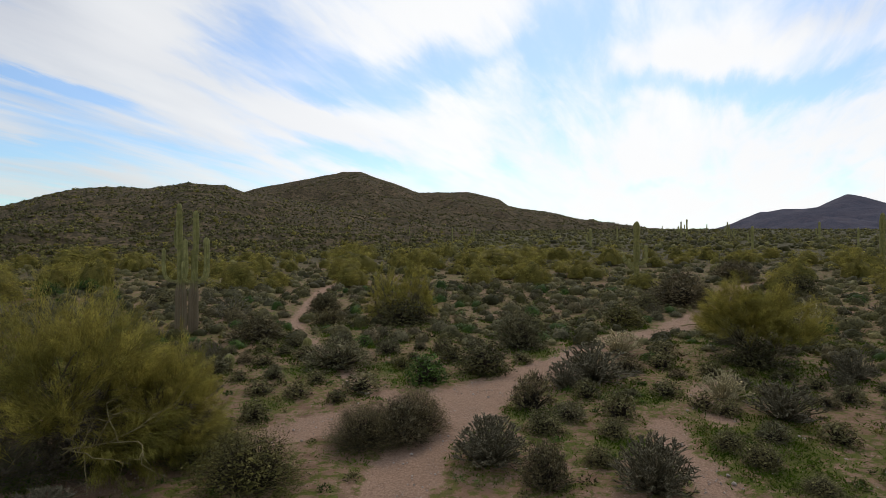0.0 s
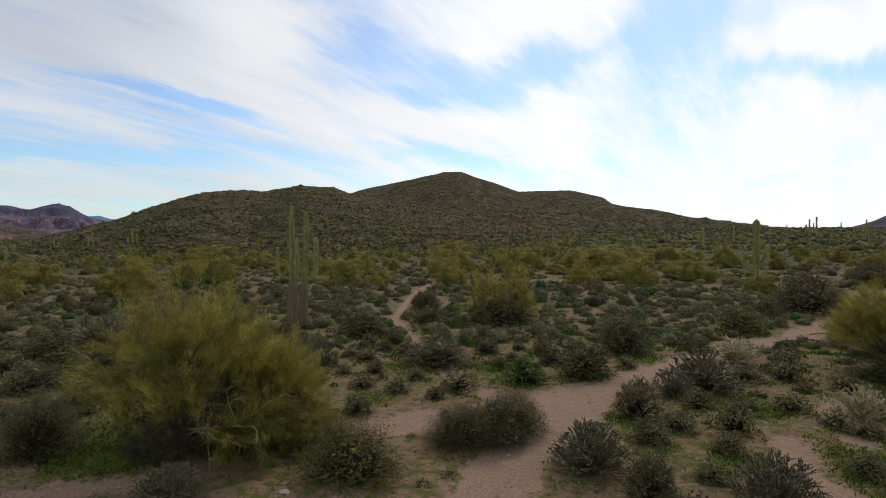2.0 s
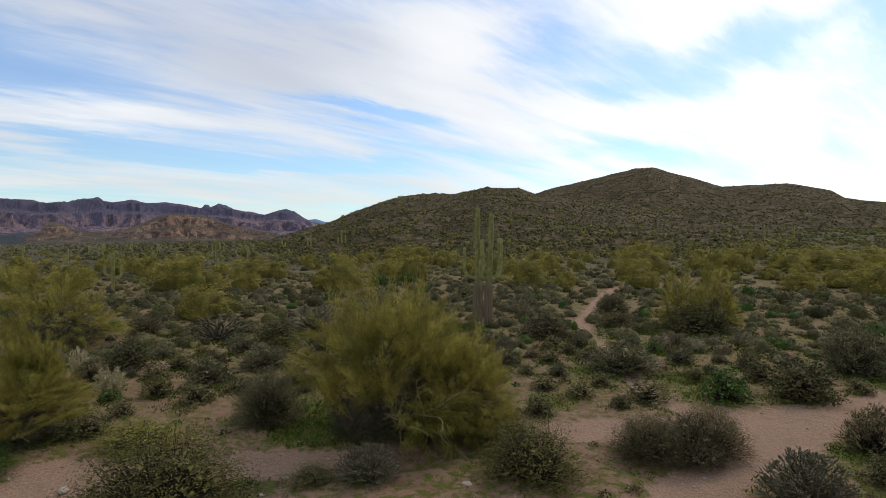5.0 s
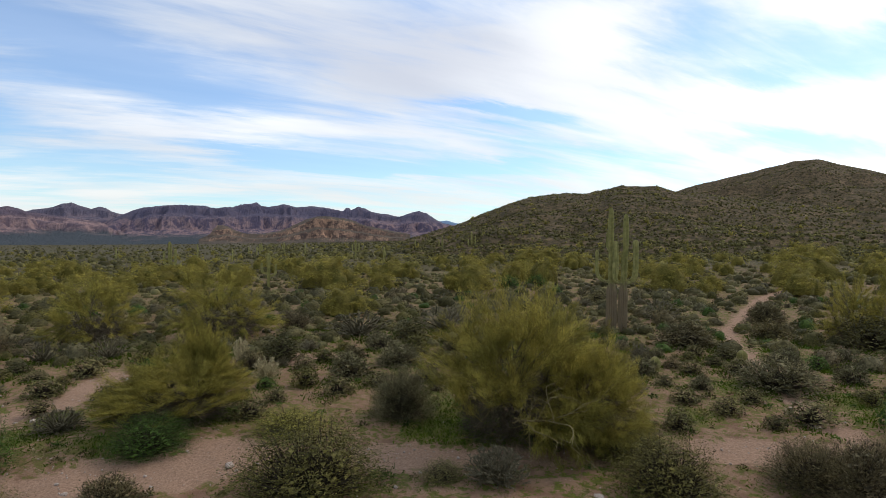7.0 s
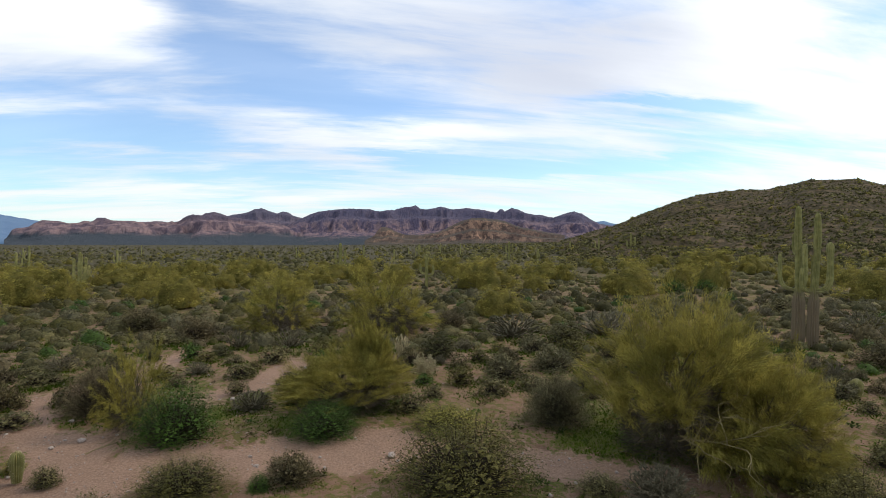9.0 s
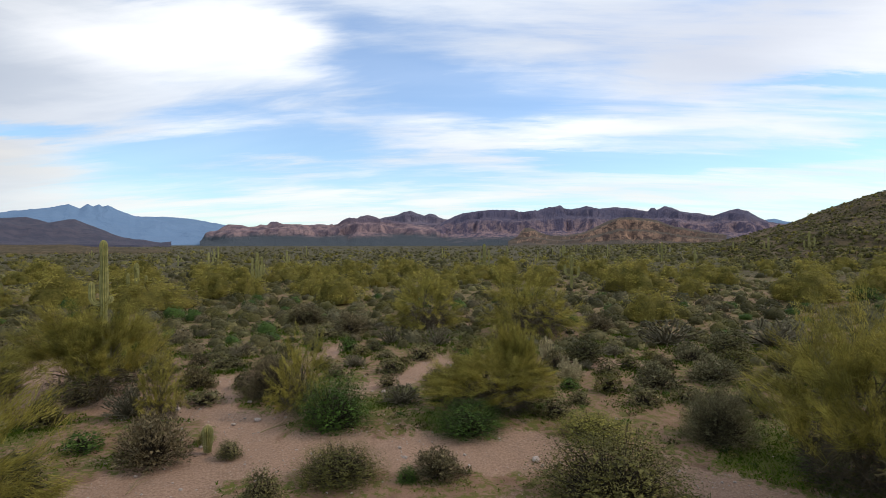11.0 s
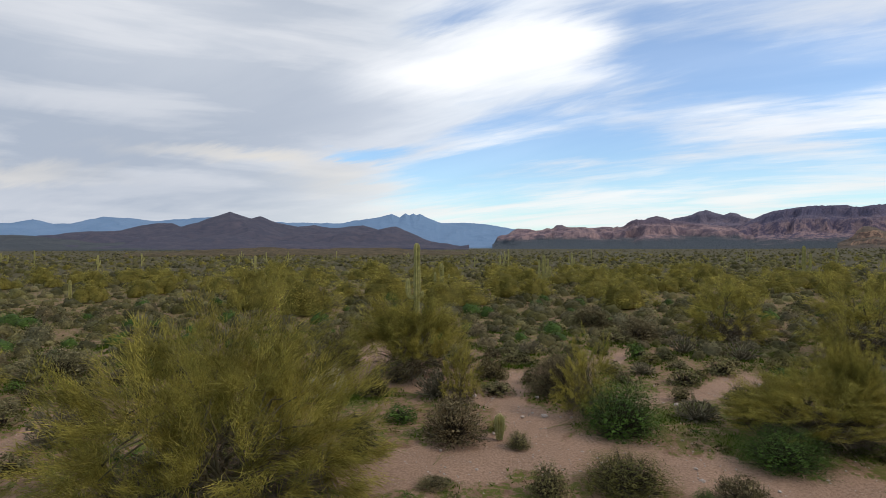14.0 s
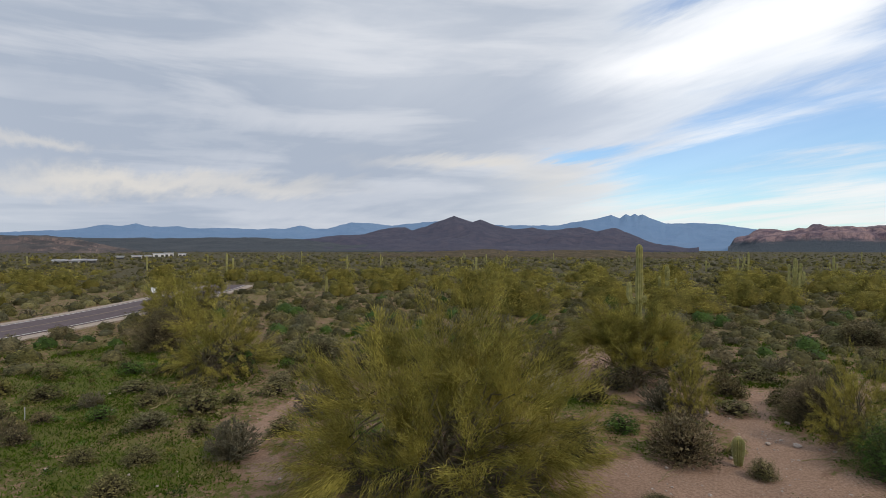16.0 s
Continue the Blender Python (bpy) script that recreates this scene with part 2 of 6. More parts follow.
CHOLLA_STRAW = bark("straw_cholla_joint", (0.26, 0.215, 0.11), (0.50, 0.44, 0.26), 25)
CHOLLA_TIP = foliage("cholla_spine", (0.1, 0.086, 0.055), (0.37, 0.33, 0.235), (0.18, 0.16, 0.1), 0.15)
CHOLLA_PALE = foliage("pale_cholla_spine", (0.48, 0.42, 0.27), (0.74, 0.66, 0.44), (0.58, 0.51, 0.32), 0.3)
DEAD = bark("dead_wood", (0.14, 0.11, 0.05), (0.30, 0.245, 0.12), 14)


def cactus_skin(name, corky):
    m, n, b = material(name, 0.65, 0.3)
    at = n.node("ShaderNodeTexCoord").outputs["Object"]
    f = n.noise(at, 3.0, 5.0, 0.6)
    rib = n.node("ShaderNodeAttribute", attribute_name="rib").outputs["Fac"]
    col = n.mix(n.ramp(f, 0.35, 0.7), *(((0.20, 0.195, 0.062), (0.36, 0.335, 0.120)) if corky else ((0.205, 0.196, 0.060), (0.355, 0.322, 0.110))))
    col = n.mix(n.math("MULTIPLY", n.ramp(rib, 0.5, 1.0), 0.35), col, (0.38, 0.345, 0.18))     # pale spines on the ribs
    zpos = n.node("ShaderNodeSeparateXYZ")
    n.put(zpos.inputs[0], at)
    cork = n.math("MULTIPLY", n.ramp(n.math("ADD", zpos.outputs[2], n.math("MULTIPLY", f, 1.6)), 4.4, 3.7), 0.85 if corky else 0.0)
    col = n.mix(cork, col, (0.20, 0.145, 0.10))                                                   # corky old foot
    n.put(b.inputs["Base Color"], col)
    bumped(n, b, n.noise(at, 40.0, 3.0), 0.4, 0.02)
    return m


SKIN, OLD_SKIN = cactus_skin("saguaro_skin", False), cactus_skin("old_saguaro_skin", True)


def ground_material():
    m, n, b = material("desert_soil", 0.95, 0.12)
    at = n.node("ShaderNodeTexCoord").outputs["Object"]
    trail = n.node("ShaderNodeAttribute", attribute_name="trail").outputs["Fac"]
    green = n.node("ShaderNodeAttribute", attribute_name="green").outputs["Fac"]
    large, mid, fine = n.noise(at, 0.12, 4.0), n.noise(at, 1.4, 6.0, 0.65), n.noise(at, 14.0, 6.0, 0.7)
    trail = n.ramp(n.math("ADD", trail, n.math("ADD", n.math("MULTIPLY", n.math("SUBTRACT", mid, 0.5), 1.3), n.math("MULTIPLY", n.math("SUBTRACT", fine, 0.5), 0.9))), 0.36, 0.62)
    soil = n.mix(n.ramp(mid, 0.3, 0.7), (0.158, 0.094, 0.060), (0.325, 0.202, 0.132))
    soil = n.mix(n.math("MULTIPLY", n.ramp(large, 0.4, 0.65), 0.5), soil, (0.24, 0.140, 0.088))
    grit = n.noise(at, 48.0, 4.0, 0.75)
    speck = n.math("ADD", n.math("MULTIPLY", fine, 0.55), n.math("MULTIPLY", grit, 0.45))
    sand = n.mix(n.ramp(speck, 0.36, 0.62), (0.205, 0.126, 0.083), (0.415, 0.272, 0.188))
    col = n.mix(trail, soil, sand)
    weeds = n.mix(n.ramp(fine, 0.35, 0.65), (0.044, 0.072, 0.005), (0.112, 0.136, 0.015))
    weeds = n.mix(n.math("MULTIPLY", n.ramp(large, 0.42, 0.6), 0.7), weeds, (0.13, 0.122, 0.03))
    blotch = n.ramp(n.math("ADD", n.math("MULTIPLY", n.noise(at, 3.2, 5.0, 0.7), 0.55), n.math("MULTIPLY", speck, 0.45)), 0.44, 0.55)
    amount = n.math("MULTIPLY", n.ramp(n.math("ADD", n.math("MULTIPLY", green, 0.85), n.math("MULTIPLY", blotch, 0.60)), 0.64, 0.72), 0.86)
    col = n.mix(amount, col, weeds)
    cover = n.node("ShaderNodeAttribute", attribute_name="scrub").outputs["Fac"]
    brush = n.mix(n.ramp(mid, 0.35, 0.65), (0.050, 0.044, 0.021), (0.092, 0.079, 0.038))
    litter = n.ramp(n.math("ADD", n.math("MULTIPLY", grit, 0.5), n.math("MULTIPLY", mid, 0.5)), 0.53, 0.62)
    col = n.mix(n.math("MULTIPLY", litter, n.math("SUBTRACT", 0.6, n.math("MULTIPLY", trail, 0.3))), col, (0.098, 0.062, 0.038))
    col = n.mix(n.math("MULTIPLY", n.ramp(n.math("ADD", n.math("MULTIPLY", cover, 1.3), n.math("MULTIPLY", n.noise(at, 0.5, 5.0, 0.6), 0.6)), 0.45, 1.0), 0.95), col, brush)
    pebbles = n.node("ShaderNodeTexVoronoi")
    n.put(pebbles.inputs["Vector"], at)
    pebbles.inputs["Scale"].default_value = 11.0
    chip = n.math("MULTIPLY", n.ramp(pebbles.outputs["Distance"], 0.30, 0.12), n.ramp(mid, 0.48, 0.62))
    small = n.node("ShaderNodeTexVoronoi")
    n.put(small.inputs["Vector"], at)
    small.inputs["Scale"].default_value = 27.0
    chip = n.math("MAXIMUM", chip, n.math("MULTIPLY", n.ramp(small.outputs["Distance"], 0.26, 0.14), n.ramp(n.noise(at, 0.7, 4.0), 0.45, 0.6)))
    col = n.mix(n.math("MULTIPLY", n.math("MULTIPLY", chip, n.math("SUBTRACT", 1.0, amount)), 0.8), col, (0.47, 0.37, 0.30))
    n.put(b.inputs["Base Color"], col)
    bumped(n, b, n.math("ADD", n.math("MULTIPLY", fine, 0.5), n.math("ADD", mid, n.math("ADD", n.math("MULTIPLY", grit, 0.22), n.math("MULTIPLY", chip, 0.3)))), 0.85, 0.10)
    return m


GROUND = ground_material()


def rock_material(name, dark, pale, scrub, scale, scrub_amount, bands=0.0):
    """Weathered rock with scrub on the gentler slopes and, for cliffs, level beds."""
    m, n, b = material(name, 0.95, 0.1)
    at = n.node("ShaderNodeTexCoord").outputs["Object"]
    squash = n.node("ShaderNodeMapping")
    squash.inputs["Scale"].default_value = (1.0, 1.0, 1.0 + bands)
    n.put(squash.inputs[0], at)
    f, g = n.noise(squash.outputs[0], scale, 7.0, 0.68, 0.4), n.noise(at, scale * 0.22, 4.0)
    up = n.node("ShaderNodeSeparateXYZ")
    n.put(up.inputs[0], n.node("ShaderNodeNewGeometry").outputs["True Normal"])
    col = n.mix(n.ramp(f, 0.41, 0.59), dark, pale)
    col = n.mix(n.math("MULTIPLY", n.ramp(g, 0.4, 0.62), 0.6), col, dark)
    gentle = n.math("MULTIPLY", n.ramp(n.math("ADD", up.outputs[2], n.math("MULTIPLY", f, 0.3)), 0.86, 1.02), scrub_amount)
    col = n.mix(gentle, col, scrub)
    n.put(b.inputs["Base Color"], col)
    bumped(n, b, f, 0.8, 3.0 / max(scale, 0.01) * 0.1)
    return m


HILL = rock_material("hill_scree", (0.042, 0.032, 0.018), (0.20, 0.136, 0.080), (0.060, 0.053, 0.025), 0.42, 0.35)


def bedded_material(name, low, dark, pale, cap, z0, z1, z2, scale):
    """Cliff rock in thick beds: scrubby talus, a pale cliff band, darker caps, broken up by gullies."""
    m, n, b = material(name, 0.95, 0.1)
    at = n.node("ShaderNodeTexCoord").outputs["Object"]
    upright = n.node("ShaderNodeMapping")
    upright.inputs["Scale"].default_value = (1.0, 1.0, 0.8)
    n.put(upright.inputs[0], at)
    f, g = n.noise(upright.outputs[0], scale, 9.0, 0.70, 0.4), n.noise(at, scale * 0.2, 4.0, 0.55)
    pos = n.node("ShaderNodeSeparateXYZ")
    n.put(pos.inputs[0], at)
    z = n.math("ADD", pos.outputs[2], n.math("ADD", n.math("MULTIPLY", n.math("SUBTRACT", f, 0.5), 34.0), n.math("MULTIPLY", n.math("SUBTRACT", g, 0.5), 60.0)))
    cliff = n.mix(n.ramp(f, 0.42, 0.60), dark, pale)
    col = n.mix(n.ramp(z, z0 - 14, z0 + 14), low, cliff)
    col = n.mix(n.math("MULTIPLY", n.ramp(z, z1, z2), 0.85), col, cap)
    n.put(b.inputs["Base Color"], col)
    bumped(n, b, n.math("ADD", f, n.math("MULTIPLY", n.noise(at, scale * 4.0, 5.0, 0.65), 0.5)), 1.0, 15.0)
    return m


# The beds carry distance haze in their colours: purple rock, blue-grey talus.
CLIFF = bedded_material("hazed_cliff_rock", (0.068, 0.080, 0.093), (0.106, 0.088, 0.132), (0.31, 0.214, 0.212), (0.094, 0.090, 0.140), 30, 80, 135, 0.030)
CLIFF_TAN = bedded_material("hazed_tan_cliff_rock", (0.068, 0.080, 0.093), (0.138, 0.102, 0.124), (0.32, 0.218, 0.208), (0.106, 0.086, 0.118), 42, 92, 108, 0.022)
CLIFF_DARK = bedded_material("hazed_dark_cliff_rock", (0.125, 0.112, 0.152), (0.120, 0.106, 0.145), (0.19, 0.152, 0.18), (0.112, 0.102, 0.14), 30, 120, 160, 0.022)
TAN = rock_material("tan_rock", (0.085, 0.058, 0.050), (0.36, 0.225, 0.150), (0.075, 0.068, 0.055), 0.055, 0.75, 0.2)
# Distance haze, and cloud shade over the hills, set as rock colour.
HAZED_DUSK = rock_material("hazed_dusky_rock", (0.060, 0.060, 0.088), (0.125, 0.104, 0.122), (0.068, 0.068, 0.092), 0.03, 0.6)
# Blue of the air over this distance, put into the rock colour.
HAZE_BLUE = rock_material("far_range", (0.140, 0.225, 0.345), (0.175, 0.262, 0.385), (0.155, 0.240, 0.362), 0.006, 0.5)
# Slate tint of the far slopes is haze in the base colour.
HAZED_PLAIN = rock_material("hazed_far_plain", (0.055, 0.064, 0.074), (0.095, 0.098, 0.102), (0.066, 0.074, 0.080), 0.012, 0.5)
BLUFF = rock_material("pale_bluff", (0.075, 0.070, 0.074), (0.27, 0.19, 0.165), (0.07, 0.070, 0.068), 0.03, 0.6, 1.5)
STONE = bark("pale_stone", (0.28, 0.22, 0.18), (0.52, 0.45, 0.39), 6)


def plain(name, colour, rough=0.6, grain=0.15, scale=8.0):
    m, n, b = material(name, rough, 0.3)
    at = n.node("ShaderNodeTexCoord").outputs["Object"]
    f = n.noise(at, scale, 6.0, 0.65)
    n.put(b.inputs["Base Color"], n.mix(n.ramp(f, 0.3, 0.7), tuple(c * (1 - grain) for c in colour), tuple(c * (1 + grain) for c in colour)))
    return m


ASPHALT = plain("asphalt", (0.105, 0.076, 0.078), 0.9, 0.2, 3.0)
LINE = plain("road_paint", (0.55, 0.53, 0.48), 0.7, 0.12)
LINE_YELLOW = plain("yellow_road_paint", (0.22, 0.165, 0.09), 0.7, 0.2)
SIGN = plain("sign_white", (0.75, 0.75, 0.72), 0.5, 0.05)
SIGN_INK = plain("sign_ink", (0.05, 0.05, 0.05), 0.6, 0.05)
STEEL = plain("galvanised_steel", (0.40, 0.40, 0.40), 0.5, 0.1)
POST = plain("weathered_post", (0.055, 0.042, 0.034), 0.9, 0.3)
WHITE_WALL = plain("white_wall", (0.72, 0.70, 0.68), 0.8, 0.08, 0.3)
ROOF = plain("grey_roof", (0.40, 0.40, 0.42), 0.7, 0.1, 0.3)


# ---- meshes from arrays ----
def mesh(name, verts, faces, mat, smooth=False, tuft=None):
    """verts: (n, 3); faces: (m, 3) or (m, 4); tuft: a tone for each vertex of foliage, 0 to 1."""
    verts, faces = np.asarray(verts, np.float32), np.asarray(faces, np.int32)
    me = bpy.data.meshes.new(name)
    k = faces.shape[1]
    me.vertices.add(len(verts))
    me.vertices.foreach_set("co", verts.ravel())
    me.loops.add(faces.size)
    me.loops.foreach_set("vertex_index", faces.ravel())
    me.polygons.add(len(faces))
    me.polygons.foreach_set("loop_start", np.arange(0, faces.size, k, dtype=np.int32))
    me.polygons.foreach_set("use_smooth", np.full(len(faces), smooth))
    me.update(calc_edges=True)
    me.materials.append(mat)
    if mat.name in TUFTED:
        attribute(me, "tuft", np.full(len(verts), 0.5) if tuft is None else tuft)
    return me


def attribute(me, name, values):
    me.attributes.new(name, "FLOAT", "POINT").data.foreach_set("value", np.asarray(values, np.float32))


def unit(v):
    return v / np.maximum(np.linalg.norm(v, axis=-1, keepdims=True), 1e-9)


def blades(rng, foot, tip, width):
    """Slender triangles from foot to tip."""
    side = unit(np.cross(tip - foot, rng.normal(size=foot.shape))) * np.asarray(width).reshape(-1, 1) * 0.5
    v = np.stack([foot - side, foot + side, tip], 1).reshape(-1, 3)
    return v, np.arange(len(v)).reshape(-1, 3)


def leaves(rng, at, size):
    """Small kite-shaped leaves at random tilts, one quad each."""
    n = len(at)
    a = unit(rng.normal(size=(n, 3)) + [0, 0, 0.4])
    b = unit(np.cross(a, rng.normal(size=(n, 3))))
    s = np.asarray(size).reshape(-1, 1) * rng.uniform(0.6, 1.3, (n, 1))
    v = np.stack([at - a * s, at + b * s * 0.45, at + a * s, at - b * s * 0.45], 1).reshape(-1, 3)
    return v, np.arange(len(v)).reshape(-1, 4)


def shell(rng, at, normal, size, jitter=0.45):
    """Ragged three-cornered sprays lying along a surface with that normal."""
    n = unit(normal + rng.normal(0, jitter, at.shape))
    u = unit(np.cross(n, rng.normal(size=at.shape)))
    w = np.cross(n, u)
    s = np.asarray(size).reshape(-1, 1)
    a = rng.uniform(0, 0.6, (3, len(at), 1)) + np.array([0, 2.1, 4.2])[:, None, None]
    k = rng.uniform(0.6, 1.35, (3, len(at), 1))
    v = np.stack([at + s * k[i] * (np.cos(a[i]) * u + np.sin(a[i]) * w) for i in range(3)], 1).reshape(-1, 3)
    return v, np.arange(len(v)).reshape(-1, 3)


def hulls(rng, x, y, z, wide, high, seg=8):
    """Lumpy domes, the leafy bodies of far bushes: 3 seg + 1 vertices each."""
    n = len(x)
    a = rng.uniform(0, 6.28, (n, 1, 1)) + np.arange(seg)[None, None] * 2 * np.pi / seg
    e = np.radians([2.0, 30.0, 62.0])[None, :, None]
    k = np.clip(rng.normal(1.0, 0.13, (n, 3, seg)), 0.6, 1.4) * np.array([0.92, 1.0, 1.0])[None, :, None]
    w, h = np.reshape(wide, (n, 1, 1)) * 0.5, np.reshape(high, (n, 1, 1))
    ring = np.stack([np.reshape(x, (n, 1, 1)) + w * k * np.cos(e) * np.cos(a), np.reshape(y, (n, 1, 1)) + w * k * np.cos(e) * np.sin(a), np.reshape(z, (n, 1, 1)) + h * k * np.sin(e)], -1).reshape(n, 3 * seg, 3)
    top = np.stack([x, y, z + np.ravel(h) * rng.uniform(0.85, 1.1, n)], 1)[:, None]
    v = np.concatenate([ring, top], 1)
    j = np.arange(seg)
    q = np.concatenate([np.stack([r * seg + j, r * seg + (j + 1) % seg, (r + 1) * seg + (j + 1) % seg, (r + 1) * seg + j], 1) for r in (0, 1)])
    f = np.concatenate([quads(q), np.stack([2 * seg + j, 2 * seg + (j + 1) % seg, np.full(seg, 3 * seg)], 1)])
    return v.reshape(-1, 3), (f[None] + (np.arange(n) * (3 * seg + 1))[:, None, None]).reshape(-1, 3)


def quads(tris):
    """Triangles written as quads with no area in the fourth corner are avoided: split quads instead."""
    return np.concatenate([tris[:, [0, 1, 2]], tris[:, [0, 2, 3]]])


def joined(*pieces):
    vs, fs, k = [], [], 0
    for v, f in pieces:
        f = np.asarray(f)
        vs.append(v)
        fs.append((quads(f) if f.shape[1] == 4 else f) + k)
        k += len(v)
    return np.concatenate(vs), np.concatenate(fs)


def tube(path, radii, sides=5, twist=0.0):
    """A round stem along path, closed at its end."""
    p = np.asarray(path, float)
    t = unit(np.gradient(p, axis=0))
    ref = np.array([0.31, 0.87, 0.38])
    n1 = unit(np.cross(t, ref))
    n2 = np.cross(t, n1)
    a = np.arange(sides) * 2 * np.pi / sides + twist
    v = (p[:, None] + np.asarray(radii).reshape(-1, 1, 1) * (np.cos(a)[None, :, None] * n1[:, None] + np.sin(a)[None, :, None] * n2[:, None])).reshape(-1, 3)
    i = np.arange(len(p) - 1)[:, None] * sides
    j = np.arange(sides)[None]
    f = np.stack([i + j, i + (j + 1) % sides, i + sides + (j + 1) % sides, i + sides + j], -1).reshape(-1, 4)
    v = np.vstack([v, p[-1:]])
    e = (len(p) - 1) * sides
    cap = np.stack([e + np.arange(sides), e + (np.arange(sides) + 1) % sides, np.full(sides, len(v) - 1)], 1)
    return v, np.concatenate([quads(f), cap])


# ---- the lie of the land ----
def land(x, y):
    """Height of the ground: level near by, rising towards the hills."""
    x, y = np.asarray(x, float), np.asarray(y, float)
    r, az = np.hypot(x, y), np.arctan2(-x, y)
    c = np.maximum(0, np.cos(az + radians(12))) ** 1.5
    q = np.maximum(0, r - 35)
    q = 600 * np.tanh(q * q / (q + 25) / 600)
    return 0.043 * c * q - 0.002 * q * (1 - c)


def wave(x, y, size, seed=0.0):
    """Smooth rolling noise in -1..1 made of a few turned sine waves."""
    s = 0
    for k in range(5):
        a = 2.4 * k + seed
        f = (0.7 + 0.33 * k) / size * 2 * np.pi
        s = s + np.sin((x * np.cos(a) + y * np.sin(a)) * f + 1.7 * np.sin((y * np.cos(a * 1.7) - x * np.sin(a * 1.7)) * f * 0.6 + a)) / (1 + 0.5 * k)
    return s / 3.1


TRAILS = [
    (0.6, [(-10.8, 11.9), (-7.4, 14.6), (-4.6, 17.6)]),
    (1.1, [(-4.6, 17.8), (-2.8, 19.3), (-0.5, 21.0), (1.7, 22.6), (4.6, 26.1), (6.7, 29.3), (11, 34.4), (15.8, 38.5), (21, 44.8), (28.3, 55.1), (38.3, 67.4)]),
    (1.0, [(-1.2, 11.0), (-1.0, 15.1), (0.7, 18.9), (1.7, 22.0)]),
    (0.45, [(-0.5, 20.5), (-2.9, 22.6), (-5.5, 28), (-8.6, 34.5), (-11.1, 41.5), (-13.5, 59.5), (-13.3, 75)]),
    (0.4, [(6.2, 11.0), (6.7, 13.3), (7.0, 16.3), (7.4, 18.6)]),
    (0.35, [(9.4, 18.6), (10.2, 22.3), (12.5, 24.5)]),
    (1.6, [(-14.8, -4.2), (-15.6, -3.2), (-17.2, -1.0), (-17.4, 1.8), (-16.6, 4.2), (-15.0, 7.2)]),
    (0.95, [(-15.0, 7.2), (-12.5, 10.2), (-10.6, 11.9)]),
    (1.0, [(-17.2, -1.0), (-20.0, -0.5), (-22.2, -1.6), (-24.5, -5.0), (-24.5, -9.2), (-30, -9.5), (-34.5, -11.7)]),
    (0.8, [(-20, -0.5), (-25.7, 6.7), (-28.5, 9.1), (-26.5, 14), (-24.8, 18.1)]),
    (0.6, [(-22.2, -1.6), (-27.2, -2.3), (-29.5, 2.3), (-34, 4)]),
    (0.35, [(-10.2, -12), (-11.2, -14.7), (-14, -16.5), (-18, -17.5)]),
]
GREENS = [(-9, -22, 6.5), (-13, -28, 7), (-8.5, -15.5, 3.5), (-18, -33, 6), (-11.6, 13.3, 1.7), (-10.3, 13.9, 1.3), (-6.6, 20.6, 1.2), (-20.8, 0.0, 0.9), (-22.9, 5.0, 1.6), (-18.6, 5.4, 1.2), (-28.6, -8.2, 1.4), (-17.9, -4.2, 0.8), (-24.0, -2.4, 1.2), (-9.0, 15.4, 1.6), (-11.2, 14.2, 1.7), (-12.4, 13.4, 1.4), (-12.2, 15.0, 2.0), (-10.3, 14.9, 1.6), (-13.6, 15.4, 2.0), (5.4, 16.4, 1.3), (7.6, 21.5, 1.8), (2.0, 25.5, 1.6), (9.0, 14.0, 1.6), (9.5, 17, 3.0), (12.5, 23, 3.0), (3.4, 19.5, 1.6), (0.4, 17.0, 1.3), (15, 27, 3), (16, 37, 4), (-6, 26, 2), (-2, 27, 2), (-13, 26, 3), (-11.6, -7.4, 2.6), (-21.5, 3.5, 1.8), (-19, 9, 1.6), (-22, -8, 2.0), (5.5, 30, 2.0), (14, 14, 3)]


def trail_near(x, y):
    """1 on a bare sandy trail, falling to 0 beside it."""
    best = np.zeros_like(x)
    wander = 0.82 + 0.5 * wave(x, y, 3.0, 2.0) + 0.2 * wave(x, y, 1.1, 6.0)
    for half, pts in TRAILS:
        for (ax, ay), (bx, by) in zip(pts, pts[1:]):
            ux, uy = bx - ax, by - ay
            t = np.clip(((x - ax) * ux + (y - ay) * uy) / (ux * ux + uy * uy), 0, 1)
            d = np.hypot(x - ax - t * ux, y - ay - t * uy)
            best = np.maximum(best, np.clip((half * wander + 0.5 - d) / 0.6, 0, 1))
    return best


def green_near(x, y):
    g = 0.38 + 0.26 * wave(x, y, 9.0, 5.0) + 0.14 * wave(x, y, 2.7, 1.0)
    for gx, gy, gr in GREENS:
        g = np.maximum(g, 1.05 * np.exp(-((x - gx) ** 2 + (y - gy) ** 2) / (gr * gr + 0.01)) + 0.2 * wave(x, y, 2.0, 3.0))
    return np.clip(g, 0, 1)


def jagged(az, seed, spacing, octaves=4):
    """Irregular crest detail in -1..1 along directions az, no two alike."""
    rng = np.random.default_rng(int(seed * 100) + 5)
    total = 0
    for k in range(octaves):
        step = spacing / 2 ** k
        knots = np.arange(-60, 190, step)
        total = total + np.interp(az, knots, rng.uniform(-1, 1, len(knots))) / 1.7 ** k
    return total / 1.8


def polar_grid(az, r):
    """Ground points over the directions az (radians) and the distances r, with their faces."""
    A, R = np.meshgrid(az, r, indexing="ij")
    n, m = A.shape
    i, j = np.arange(n - 1)[:, None] * m, np.arange(m - 1)[None]
    f = np.stack([i + j, i + m + j, i + m + j + 1, i + j + 1], -1).reshape(-1, 4)[:, ::-1]
    return (-np.sin(A) * R).ravel(), (np.cos(A) * R).ravel(), f


